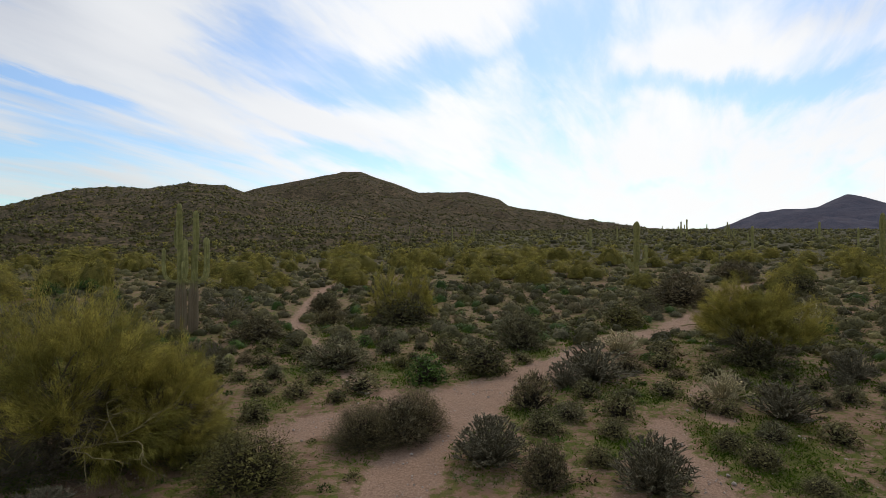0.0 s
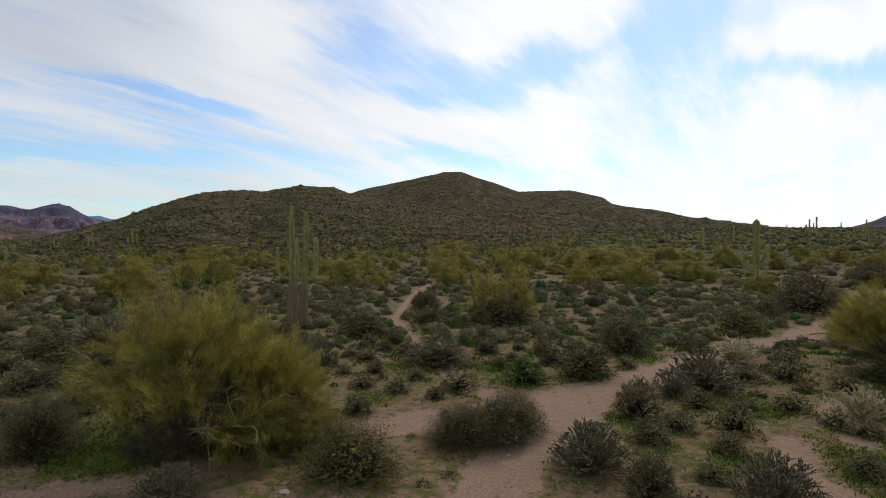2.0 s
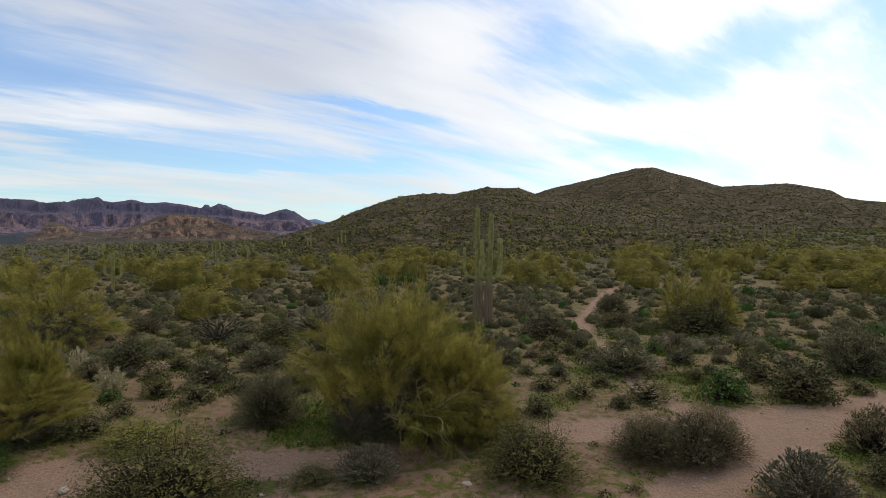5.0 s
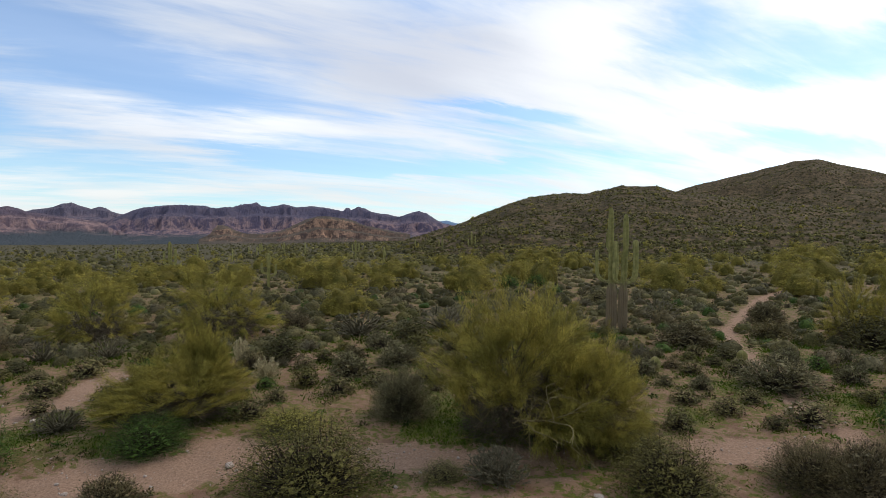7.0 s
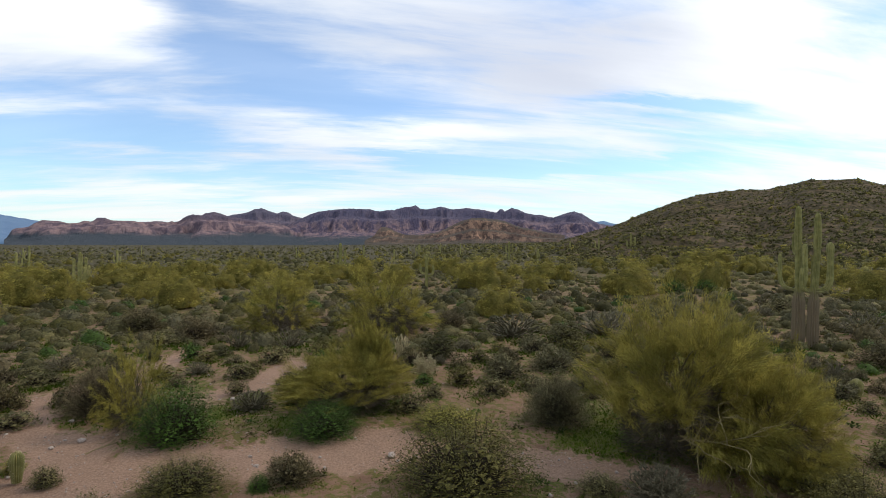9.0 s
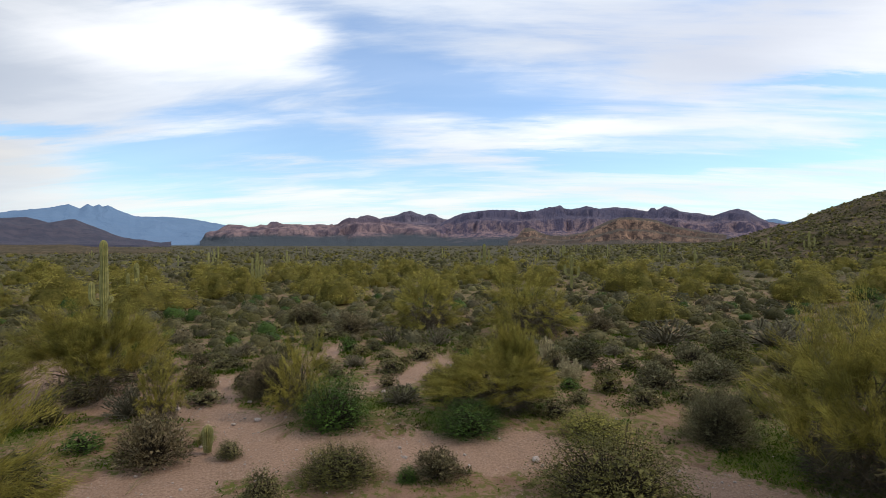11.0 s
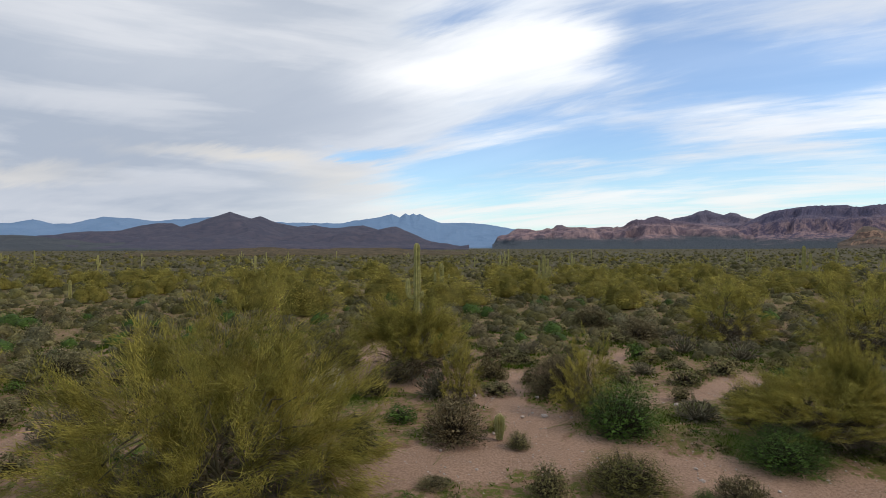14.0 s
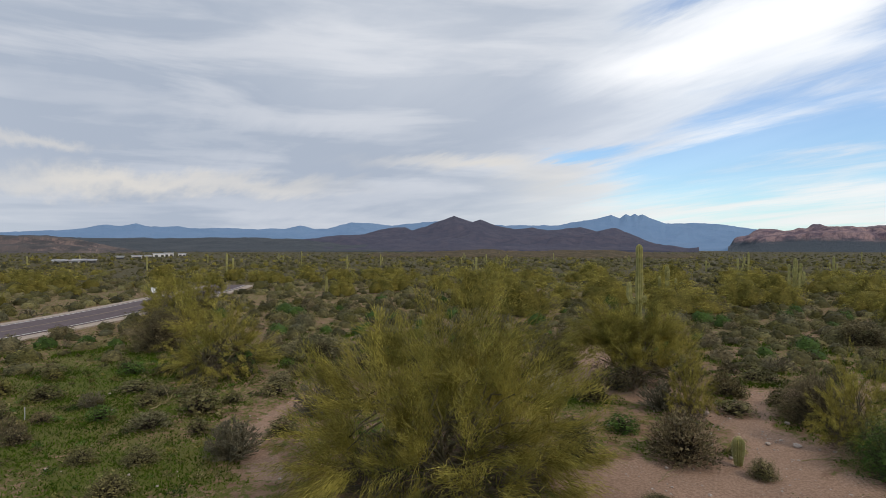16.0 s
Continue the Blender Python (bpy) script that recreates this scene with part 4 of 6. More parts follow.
def palo_verde_meshes(seed, n_clumps, n_twigs, width, length, n_limbs, sides=4, forks=3, m=900, spray=0.024):
    """A palo verde one metre wide and high: many limbs from the foot, forked under a lumpy dome of fine green twigs."""
    rng = np.random.default_rng(seed)
    a = rng.uniform(0, 2 * np.pi, n_clumps)
    e = np.arcsin(rng.uniform(0.02, 0.99, n_clumps))
    rad = (0.80 + 0.15 * np.sin(2 * a + seed) + 0.13 * np.sin(5 * a + 3 * e + seed)) * rng.uniform(0.25, 1.0, n_clumps) ** 0.33
    core = np.stack([0.42 * rad * np.cos(a) * np.cos(e), 0.42 * rad * np.sin(a) * np.cos(e), 0.08 + 0.84 * rad * np.sin(e)], 1)
    size = rng.uniform(0.035, 0.10, n_clumps)
    out = unit(core - [0, 0, 0.12])
    i = rng.integers(0, n_clumps, n_twigs)
    foot = core[i] + rng.normal(0, 0.62, (n_twigs, 3)) * size[i][:, None]
    way = unit(out[i] * 0.40 + rng.normal(0, 0.62, (n_twigs, 3)) + [0, 0, 0.40] - [0, 0, 0.5] * (core[i][:, 2:3] < 0.3) * rng.uniform(0, 1, (n_twigs, 1)))
    tip = foot + way * (rng.uniform(0.5, 1.5, n_twigs) * length)[:, None]
    foot[:, 2], tip[:, 2] = np.maximum(foot[:, 2], 0.01), np.maximum(tip[:, 2], 0.005)
    keep = ~((foot[:, 2] < 0.30) & (np.hypot(foot[:, 0], foot[:, 1]) < 0.27))      # open and bare underneath
    v, f = blades(rng, foot[keep], tip[keep], width)
    tone = rng.uniform(0.2, 0.85, n_clumps)
    tuft = np.repeat(tone[i[keep]], 3)
    i = rng.integers(0, n_clumps, m)
    o = unit(rng.normal(size=(m, 3)) + out[i] * 0.6 + [0, 0, 0.5])
    v, f = joined((v, f), shell(rng, core[i] + o * size[i][:, None] * 0.75, o, spray * rng.uniform(0.6, 1.3, m), 0.5))
    tuft = np.r_[tuft, np.repeat(tone[i], 3)]
    t = rng.uniform(0, 6.28) + np.arange(4) * 1.6                                     # a leafy body of one dome and four lobes
    lobe = np.r_[0.0, rng.uniform(0.10, 0.19, 4)]
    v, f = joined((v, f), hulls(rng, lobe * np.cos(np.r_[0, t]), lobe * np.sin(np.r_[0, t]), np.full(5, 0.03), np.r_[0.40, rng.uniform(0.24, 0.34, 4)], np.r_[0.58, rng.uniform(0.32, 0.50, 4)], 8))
    # The body's low tone paints the shade inside the crown.
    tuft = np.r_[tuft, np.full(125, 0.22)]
    v[:, 2] = np.maximum(v[:, 2], 0.01)
    tubes = []
    for k in range(n_limbs if forks > 3 else 0):                                    # bare wiggling branchlets on the outside
        c, o = core[-1 - k], out[-1 - k]
        path = [c * 0.9]
        for _ in range(4):
            o = unit(o + rng.normal(0, 0.5, 3))
            path.append(path[-1] + o * 0.035)
        tubes.append(tube(path, [0.0032, 0.0028, 0.0022, 0.0016, 0.001], 3))
    base = rng.normal(0, 0.022, (n_limbs, 3)) * [1, 1, 0] - [0, 0, 0.02]
    for k in range(n_limbs):
        b, c = base[k], core[k % n_clumps] * [0.86, 0.86, 0.80]
        knee = b * 0.5 + c * 0.5 + rng.normal(0, 0.035, 3) + [0, 0, 0.02]
        tubes.append(tube([b, b * 0.75 + knee * 0.25 + rng.normal(0, 0.012, 3), knee, knee * 0.4 + c * 0.6 + rng.normal(0, 0.02, 3), c], np.array([0.010, 0.007, 0.0038, 0.0022, 0.0012]), sides))
        for _ in range(forks):
            g = c + unit(out[k % n_clumps] + rng.normal(0, 0.7, 3)) * rng.uniform(0.05, 0.11)
            h = knee + (c - knee) * rng.uniform(0.1, 0.9)
            tubes.append(tube([h, (h + g) / 2 + rng.normal(0, 0.012, 3), g], [0.0024, 0.0017, 0.0008], 3))
    vt, ft = joined(*tubes)
    vt[:, 2] = np.maximum(vt[:, 2], -0.02)
    lo, hi = np.percentile(v, 2, axis=0), np.percentile(v, 98, axis=0)
    s = np.array([1 / (hi[0] - lo[0]), 1 / (hi[1] - lo[1]), 1 / hi[2]])
    shift = np.array([-(lo[0] + hi[0]) / 2, -(lo[1] + hi[1]) / 2, 0])
    vd, fd = dead_twigs(rng, 26 * n_limbs, 0.012)
    return mesh("palo_verde_limbs", (vt + shift) * s, ft, PV_BARK, True), mesh("palo_verde_crown", (v + shift) * s, f, LEAF["palo_verde"], True, tuft), mesh("dead_twig_tangle", vd, fd, DEAD_TWIG)


def dead_twigs(rng, n, width, high=0.36):
    """Dark leafless twigs tangled low inside the crown."""
    a, r = rng.uniform(0, 2 * np.pi, n), np.sqrt(rng.uniform(0, 1, n)) * 0.36
    foot = np.stack([np.cos(a) * r, np.sin(a) * r, rng.uniform(0.02, high, n) * (1 - r)], 1)
    tip = foot + unit(foot * [1.0, 1.0, 0.3] + rng.normal(0, 0.25, (n, 3))) * rng.uniform(0.04, 0.12, (n, 1))
    tip[:, 2] = np.maximum(tip[:, 2], 0.01)
    return blades(rng, foot, tip, width)


def branched_palo_verde(seed, n_goals, per_goal, width):
    """A palo verde one metre wide and high, close up: limbs forking three times, plumes of twigs along the last branches."""
    rng = np.random.default_rng(seed)

    def domed(n, frac, low):
        a, e = rng.uniform(0, 2 * np.pi, n), np.arcsin(rng.uniform(low, 0.99, n))
        rad = (0.84 + 0.12 * np.sin(2 * a + seed) + 0.10 * np.sin(5 * a + 3 * e + seed)) * frac * rng.uniform(0.86, 1.08, n)
        return np.stack([0.44 * rad * np.cos(a) * np.cos(e), 0.44 * rad * np.sin(a) * np.cos(e), 0.06 + 0.80 * rad * np.sin(e)], 1)

    def skirt(n):
        """Goals of the boughs that droop to the ground all round."""
        a = rng.uniform(0, 2 * np.pi, n) if seed > 2 else rng.normal(0, 0.5, n)
        r = (0.40 + 0.06 * np.sin(3 * a + seed)) * rng.uniform(0.8, 1.05, n)
        return np.stack([np.cos(a) * r, np.sin(a) * r, rng.uniform(0.03, 0.22, n)], 1)
    first, second, goals = domed(13, 0.36, 0.15), domed(70, 0.66, 0.05), np.vstack([domed(int(n_goals * 0.64), 1.0, 0.07), skirt(int(n_goals * 0.12)), domed(n_goals - int(n_goals * 0.64) - int(n_goals * 0.12), 0.74, 0.05)])
    tubes = []

    def nearest(p, among):
        d = unit(among - [0, 0, 0.02]) @ unit(p - [0, 0, 0.02])
        return among[int(np.argmax(d + rng.normal(0, 0.03, len(among))))]

    def bough(p, q, r0, r1, bend, sides, n=4):
        t = np.linspace(0, 1, n)[:, None]
        pts = p + (q - p) * t + (rng.normal(0, bend, (1, 3)) + rng.normal(0, bend * 0.22, (n, 3)) + np.array([0, 0, bend])) * np.sin(np.pi * t)
        tubes.append(tube(pts, np.linspace(r0, r1, n), sides))
    for p in first:
        bough(rng.normal(0, 0.02, 3) * [1, 1, 0] - [0, 0, 0.02], p, 0.0080, 0.0048, 0.032, 5, 7)
    for p in second:
        bough(nearest(p, first), p, 0.0050, 0.0022, 0.020, 4, 5)
    foots, tips = [], []
    if seed == 2:                                                                    # one side is lifted clear of the ground
        goals = goals[(goals[:, 2] > rng.uniform(0.20, 0.34, len(goals))) | (np.cos(np.arctan2(goals[:, 1], goals[:, 0])) > 0.6)]
    if seed == 8:                                                                    # a crown carried high on bare bowed limbs
        goals = goals[goals[:, 2] > rng.uniform(0.26, 0.44, len(goals))]
    for g in goals:
        p = nearest(g, second)
        bough(p, g, 0.0010, 0.0003, 0.020, 3, 5)
        along = unit(unit(g - p) + rng.normal(0, 0.25, 3))
        t = rng.uniform(0.15, 1.0, (per_goal, 1)) ** 0.7
        at = p + (g - p) * t + rng.normal(0, 0.010, (per_goal, 3))
        way = unit(along + rng.normal(0, 0.36, (per_goal, 3)) + [0, 0, 0.20] - np.array([0, 0, 0.9]) * (g[2] < 0.25))
        foots.append(at)
        tips.append(at + way * (0.012 + 0.045 * rng.uniform(size=(per_goal, 1)) ** 1.6))
    foot, tip = np.concatenate(foots), np.concatenate(tips)
    foot[:, 2], tip[:, 2] = np.maximum(foot[:, 2], 0.01), np.maximum(tip[:, 2], 0.005)
    v, f = joined(blades(rng, foot, tip, width), *tubes[-len(goals):])                # the last shoots are as green as the twigs
    tone = rng.uniform(0.1, 0.9, len(goals))
    tuft = np.r_[np.repeat(tone, 3 * per_goal), np.full(16 * len(goals), 0.7)]
    vt, ft = joined(*tubes[:-len(goals)])
    vt[:, 2] = np.maximum(vt[:, 2], -0.02)
    lo, hi = np.percentile(v, 1.5, axis=0), np.percentile(v, 98.5, axis=0)
    s = np.array([1 / (hi[0] - lo[0]), 1 / (hi[1] - lo[1]), 1 / hi[2]])
    shift = np.array([-(lo[0] + hi[0]) / 2, -(lo[1] + hi[1]) / 2, 0])
    vd, fd = dead_twigs(rng, {2: 20, 8: 4}.get(seed, 16) * n_goals, width * 1.3, 0.50 if seed == 2 else 0.38)
    return mesh("palo_verde_limbs", (vt + shift) * s, ft, PV_BARK, True), mesh("palo_verde_crown", (v + shift) * s, f, LEAF["palo_verde"], False, tuft), mesh("dead_twig_tangle", vd, fd, DEAD_TWIG)


BANK = {}
COATS = {"cholla": CHOLLA_TIP, "palecholla": CHOLLA_PALE}


def grown(kind, size):
    """The meshes of that kind and size, grown when first asked for."""
    if (kind, size) not in BANK:
        if kind == "palo_verde":
            made = {"hero": lambda k: branched_palo_verde(2 + 3 * k, (540, 460, 900)[k], 150, 0.0019),
                    "near": lambda k: branched_palo_verde(12 + k, 240, 76, 0.0034),
                    "mid": lambda k: palo_verde_meshes(21 + k, 90, 2600, 0.0040, 0.046, 8, 3, 1, 1900, 0.0125),
                    "far": lambda k: palo_verde_meshes(21 + k, 70, 1300, 0.0065, 0.046, 6, 3, 1, 1100, 0.016)}[size]
            n = {"hero": 3, "near": 4, "mid": 5, "far": 4}[size]
        elif kind in COATS:
            a = {"hero": (210, 0.0085, 9), "near": (90, 0.0115, 8), "mid": (46, 0.015, 8), "far": (18, 0.030, 6)}[size]
            made, n = (lambda k: cholla_meshes(a[0], COATS[kind], 3 + k, a[1], a[2] * (2 if kind == "palecholla" else 1))), 3 if size == "hero" else 2
        else:
            spiky = kind in ("brown", "grey")
            a = {"giant": (1300, 12, 0.0080, 110, 0.004, 900, 0.022), "hero": (480, 6, 0.0205, 40, 0.006, 420, 0.038), "near": (190, 5, 0.029, 14, 0.008, 260, 0.052), "mid": (80, 4, 0.034, 5, 0.010, 130, 0.050), "far": (56, 4, 0.038, 3, 0.010, 100, 0.055)}[size]
            made, n = (lambda k: shrub_meshes(kind, a[0], a[1] * (2 if spiky else 1), a[2], 11 + 7 * k, spiky, a[3], a[4], a[5] // (2 if spiky and size not in ("mid", "far") else 1), a[6])), 3
        BANK[kind, size] = [made(k) for k in range(n)]
    return BANK[kind, size]


LABEL = {
    "bursage": ("bursage", "low rounded grey-green bursage bush on sand", "foliage"),
    "grey": ("brittlebush", "silvery grey brittlebush with bare twigs", "foliage"),
    "olive": ("creosote_bush", "leafy olive-green creosote bush", "foliage"),
    "green": ("jojoba_bush", "dense fresh green leafy desert bush", "foliage"),
    "dark": ("shrub", "dark green rounded desert shrub", "foliage"),
    "brown": ("wolfberry_bush", "brown half-bare twiggy desert bush", "foliage"),
    "yellow": ("ragweed_bush", "low yellow-green leafy desert bush", "foliage"),
    "cholla": ("cholla_cactus", "bushy grey-brown jointed cholla cactus", "spine_coat"),
    "palecholla": ("cholla_cactus", "pale straw-spined cholla cactus", "spine_coat"),
    "palo_verde": ("palo_verde_tree", "yellow-green twiggy palo verde tree, nearly leafless", "crown"),
}
CATEGORY = {"cholla": "cactus", "palecholla": "cactus", "palo_verde": "tree"}
pick = np.random.default_rng(77)
STANDING = []


def put(kind, x, y, wide, high, size="", label="", turn=None, form=None):
    """Stand one plant of that kind on the ground. turn: degrees, form: which of the grown ones; else by chance."""
    r = math.hypot(x, y)
    size = size or ("giant" if r < 24 and wide > 2.2 and kind not in ("palo_verde", "cholla", "palecholla") else "hero" if r < 19 or (wide > 2.4 and r < 80 and kind not in ("palo_verde", "cholla", "palecholla")) else "near" if r < 33 + 9 * (kind == "palo_verde") else "mid" if r < 55 + 18 * (kind == "palo_verde") else "far")
    bank = grown(kind, size)
    chance, spin = int(pick.integers(len(bank))), float(pick.uniform(0, 6.28))
    low, leafy, *more = bank[chance if form is None else form]
    name, text, leaf_name = LABEL[kind]
    ob = new(name, low)
    z = float(land(x, y)) - 0.03
    ob.matrix_world = Matrix.LocRotScale((x, y, z), Euler((0, 0, spin if turn is None else radians(turn))), (wide, wide, high))
    new(leaf_name, leafy).parent = ob
    for dead in more:
        tagged(new("dead_twig_tangle", dead), kind="stuff").parent = ob
    STANDING.append((x, y, wide * 0.5))
    return tagged(ob, label or text, CATEGORY.get(kind, "bush"), "desert plants of one kind: " + name.replace("_", " "))


def ribbed(path, radius, ribs, sides_per_rib=2, domed=0.3, foot=1.0):
    """A fluted cactus stem along path, and how far each vertex stands out on a rib."""
    p = np.asarray(path, float)
    seg = np.r_[0, np.cumsum(np.linalg.norm(np.diff(p, axis=0), axis=1))]
    s = np.unique(np.r_[np.linspace(0, seg[-1] - domed, 13), seg[-1] - domed * (1 - np.array([0.3, 0.55, 0.75, 0.9, 0.98]))])
    q = np.stack([np.interp(s, seg, p[:, k]) for k in range(3)], 1)
    for _ in range(2):
        q[1:-1] = (q[:-2] + 2 * q[1:-1] + q[2:]) / 4
    left = np.clip((seg[-1] - s) / domed, 0, 1)
    rad = radius * np.sqrt(np.clip(1 - (1 - left) ** 2, 0.0004, 1)) * (0.9 + 0.1 * np.sin(s * 2.1)) * np.clip(0.72 + s / seg[-1] * 0.6, 0, 1)
    rad = rad * np.interp(q[:, 2], [0, 2.7, 3.3], [foot, foot, 1.0])
    t = unit(np.gradient(q, axis=0))
    ref = np.array([1.0, 0.02, 0.0])
    n1 = unit(ref - t * (t @ ref)[:, None])
    n2 = np.cross(t, n1)
    n = ribs * sides_per_rib
    a = np.arange(n) * 2 * np.pi / n
    out = np.where(np.arange(n) % sides_per_rib == 0, 1.0, 0.70 if sides_per_rib == 2 else 0.86)
    v = (q[:, None] + rad[:, None, None] * out[None, :, None] * (np.cos(a)[None, :, None] * n1[:, None] + np.sin(a)[None, :, None] * n2[:, None])).reshape(-1, 3)
    i, j = np.arange(len(q) - 1)[:, None] * n, np.arange(n)[None]
    f = np.stack([i + j, i + (j + 1) % n, i + n + (j + 1) % n, i + n + j], -1).reshape(-1, 4)
    return v, f, np.tile((out - 0.70) / 0.30, len(q))


def stem_object(name, path, radius, ribs, parent=None, domed=0.3, foot=1.0, skin=SKIN):
    v, f, rib = ribbed(path, radius, ribs, 2, domed, foot)
    me = mesh(name, v, f, skin, False)
    attribute(me, "rib", rib)
    ob = new(name, me)
    ob.parent = parent
    return ob


def saguaro(x, y, high, radius, arms=(), ribs=13, label="tall green saguaro cactus with upturned arms", foot=1.0, lean=0.0):
    """arms: (turn in degrees, height of the joint, reach, height of the tip and, where it is known, radius)."""
    z = float(land(x, y)) - 0.05
    body = stem_object("saguaro", [(0, 0, 0), (0.03, 0, high * 0.35), (lean - 0.02, lean * 0.4 + 0.02, high * 0.7), (lean, lean * 0.4, high)], radius, ribs, None, radius * 1.6, foot, OLD_SKIN if foot > 1 else SKIN)
    body.location = (x, y, z)
    for turn, joint, reach, tip, *own in arms:
        c, s = math.cos(radians(turn)), math.sin(radians(turn))
        r = own[0] if own else radius * 0.72
        path = [(0, 0, joint)] + [(c * d, s * d, h) for d, h in ((reach * 0.55, joint + 0.02), (reach * 0.86, joint + reach * 0.18), (reach, joint + reach * 0.55), (reach * 1.03, (joint + reach * 0.55 + tip) / 2), (reach, tip))]
        stem_object("arm", path, r, max(8, ribs - 3), body, r * 1.4, 1.0, OLD_SKIN if foot > 1 else SKIN)
    STANDING.append((x, y, 0.4))
    return tagged(body, label, "cactus", "saguaros on the plain")


# twin-stemmed saguaro behind the big palo verde; arms drawn up close
across = 24.2                                                        # direction in which it is seen


def aside(x, y, right, back=0.0):
    d = heading(across)
    return x + d.y * right + d.x * back, y - d.x * right + d.y * back


ax, ay = aside(-16.4, 36.4, -0.68)
saguaro(ax, ay, 8.55, 0.21, [(204, 3.45, 0.95, 5.65, 0.14), (0, 3.6, 0.34, 6.25, 0.19), (150, 5.6, 0.40, 6.9, 0.13)], 14, "big old saguaro with arms, its foot grey and corky", 2.3, -0.02)
ax, ay = aside(-16.4, 36.4, 0.06)
saguaro(ax, ay, 8.1, 0.21, [(14, 3.4, 0.84, 6.35, 0.215), (225, 3.4, 0.56, 4.85, 0.17), (110, 3.6, 0.45, 5.6, 0.16)], 14, "big old saguaro with a ring of arms beside its twin", 2.0, 0.20)
saguaro(24.6, 70.9, 7.6, 0.42, [(-18, 2.2, 1.1, 4.6), (160, 2.1, 1.5, 3.3), (175, 1.6, 0.9, 2.9)], 14, "saguaro with a straight trunk and low arms")
saguaro(-39.0, -9.6, 6.45, 0.27, [(284, 2.5, 0.62, 3.9), (104, 2.6, 0.36, 3.0)], 12, "slender yellow-green saguaro with one bent arm")
saguaro(-101, 40.2, 6.2, 0.34, [(250, 2.0, 0.9, 4.6), (70, 2.0, 0.9, 4.9)])
saguaro(-64.3, 37.8, 4.6, 0.25, [(240, 2.0, 0.8, 3.4), (60, 1.7, 0.9, 3.2)])
saguaro(-124, 100, 5.6, 0.32, [(220, 2.4, 0.9, 4.4), (40, 2.3, 1.0, 4.8)])
saguaro(-112, 137, 7.2, 0.34, [(230, 2.6, 1.1, 4.8), (40, 2.4, 1.2, 5.8)])
saguaro(-120, 132, 6.0, 0.32, [(230, 2.6, 1.0, 4.4)])
saguaro(-86.7, -1.4, 5.0, 0.28, [(270, 1.3, 0.7, 4.2), (90, 1.4, 0.6, 4.4), (60, 1.5, 1.1, 3.3)])
saguaro(61.6, 78.2, 8.4, 0.40, [(-40, 3.0, 1.0, 5.4)])
saguaro(-54.9, -54.7, 2.4, 0.2)
saguaro(-80.8, -1.4, 4.0, 0.26, [(90, 1.2, 0.5, 3.3), (270, 1.2, 0.6, 3.0)])
saguaro(-60, -12, 4.4, 0.24, [(100, 1.6, 0.8, 3.2), (280, 1.8, 0.7, 3.4), (20, 1.9, 0.5, 3.9)])
wild = np.random.default_rng(5)
for k in range(70):
    az, r = wild.uniform(-40, 160), wild.uniform(120, 330)
    if r < 190 and -25 < az < 35:
        continue
    d = heading(az)
    h = float(wild.uniform(3.0, 5.6))
    turn = float(wild.uniform(0, 360))
    limbs = [(turn, h * 0.4, 0.9, h * 0.75), (turn + 170, h * 0.36, 0.95, h * 0.68)][:int(wild.integers(0, 3))]
    saguaro(d.x * r, d.y * r, h, 0.26, limbs, 8, "distant saguaro standing over the scrub")
for az, r, h in ((-23.6, 250, 7.5), (-23.1, 254, 6.6), (-27.0, 270, 6.2), (-29.0, 150, 6.0), (-14.8, 150, 5.5), (-34, 210, 6.5)):
    d = heading(az)
    saguaro(d.x * r, d.y * r, h, 0.36, [(170, h * 0.35, 0.9, h * 0.7)], 8, "saguaro dark against the bright skyline")

# the palo verdes that stand out
put("palo_verde", -9.9, 15.0, 5.4, 4.45, "hero", "broad yellow-green palo verde drooping to the ground", 14, 0)
put("palo_verde", -7.9, 15.8, 3.4, 3.1, "hero", "low drooping lobe of palo verde twigs", 5, 0)
put("palo_verde", -11.6, -7.5, 6.7, 4.5, "hero", "broad bright yellow-green palo verde close by", 20, 1)
put("palo_verde", -25.4, -6.6, 4.9, 3.7, "hero", "lush yellow-green palo verde with bowed pale limbs", 100, 2)
put("palo_verde", -19.6, 8.0, 4.6, 2.2, "hero", "low drooping dome of palo verde twigs", 180, 0)
put("palo_verde", -19.6, 9.0, 1.8, 3.2, "hero", "thin bright upright young palo verde", 30, 2)
put("palo_verde", 15.3, 27.4, 5.2, 3.9, "hero", "domed olive-yellow palo verde, dark beneath", 0, 2)
put("dark", 14.6, 26.3, 2.6, 1.5)
put("palo_verde", -2.2, 42.0, 3.2, 4.3, "near")
put("palo_verde", -4.4, 42.5, 3.0, 4.0, "near")
put("palo_verde", -16.6, -23.6, 4.4, 3.6, "near")
put("brown", -18.7, -32.2, 3.4, 2.9, "giant", "small brown leafless mesquite tree by the track")
put("palo_verde", -24.5, -40.0, 4.6, 3.7, "near")
put("palo_verde", -21.8, -3.6, 1.5, 2.1, "near")
put("palo_verde", -23.5, -12.5, 2.4, 2.2, "near")
put("palo_verde", -21.0, 1.2, 2.0, 2.7, "near")
put("palo_verde", 13.6, 13.8, 2.2, 2.4, "near", "small sparse young palo verde")
put("palo_verde", -29.6, -49.6, 4.4, 3.6, "near")
put("palo_verde", -34.6, -51.6, 4.2, 3.4, "near")
put("palo_verde", -34.5, 17.0, 6.0, 4.2, "near")
put("palo_verde", -39.0, 11.0, 5.0, 4.0, "near")

# ---- the paved road, its shoulder, signs and posts ----
ROAD = [(8.0, -34.0), (-4.0, -41.2), (-16.0, -47.6), (-23.0, -51.6), (-31.4, -57.9), (-42.0, -66.0), (-52, -74), (-58, -80)]


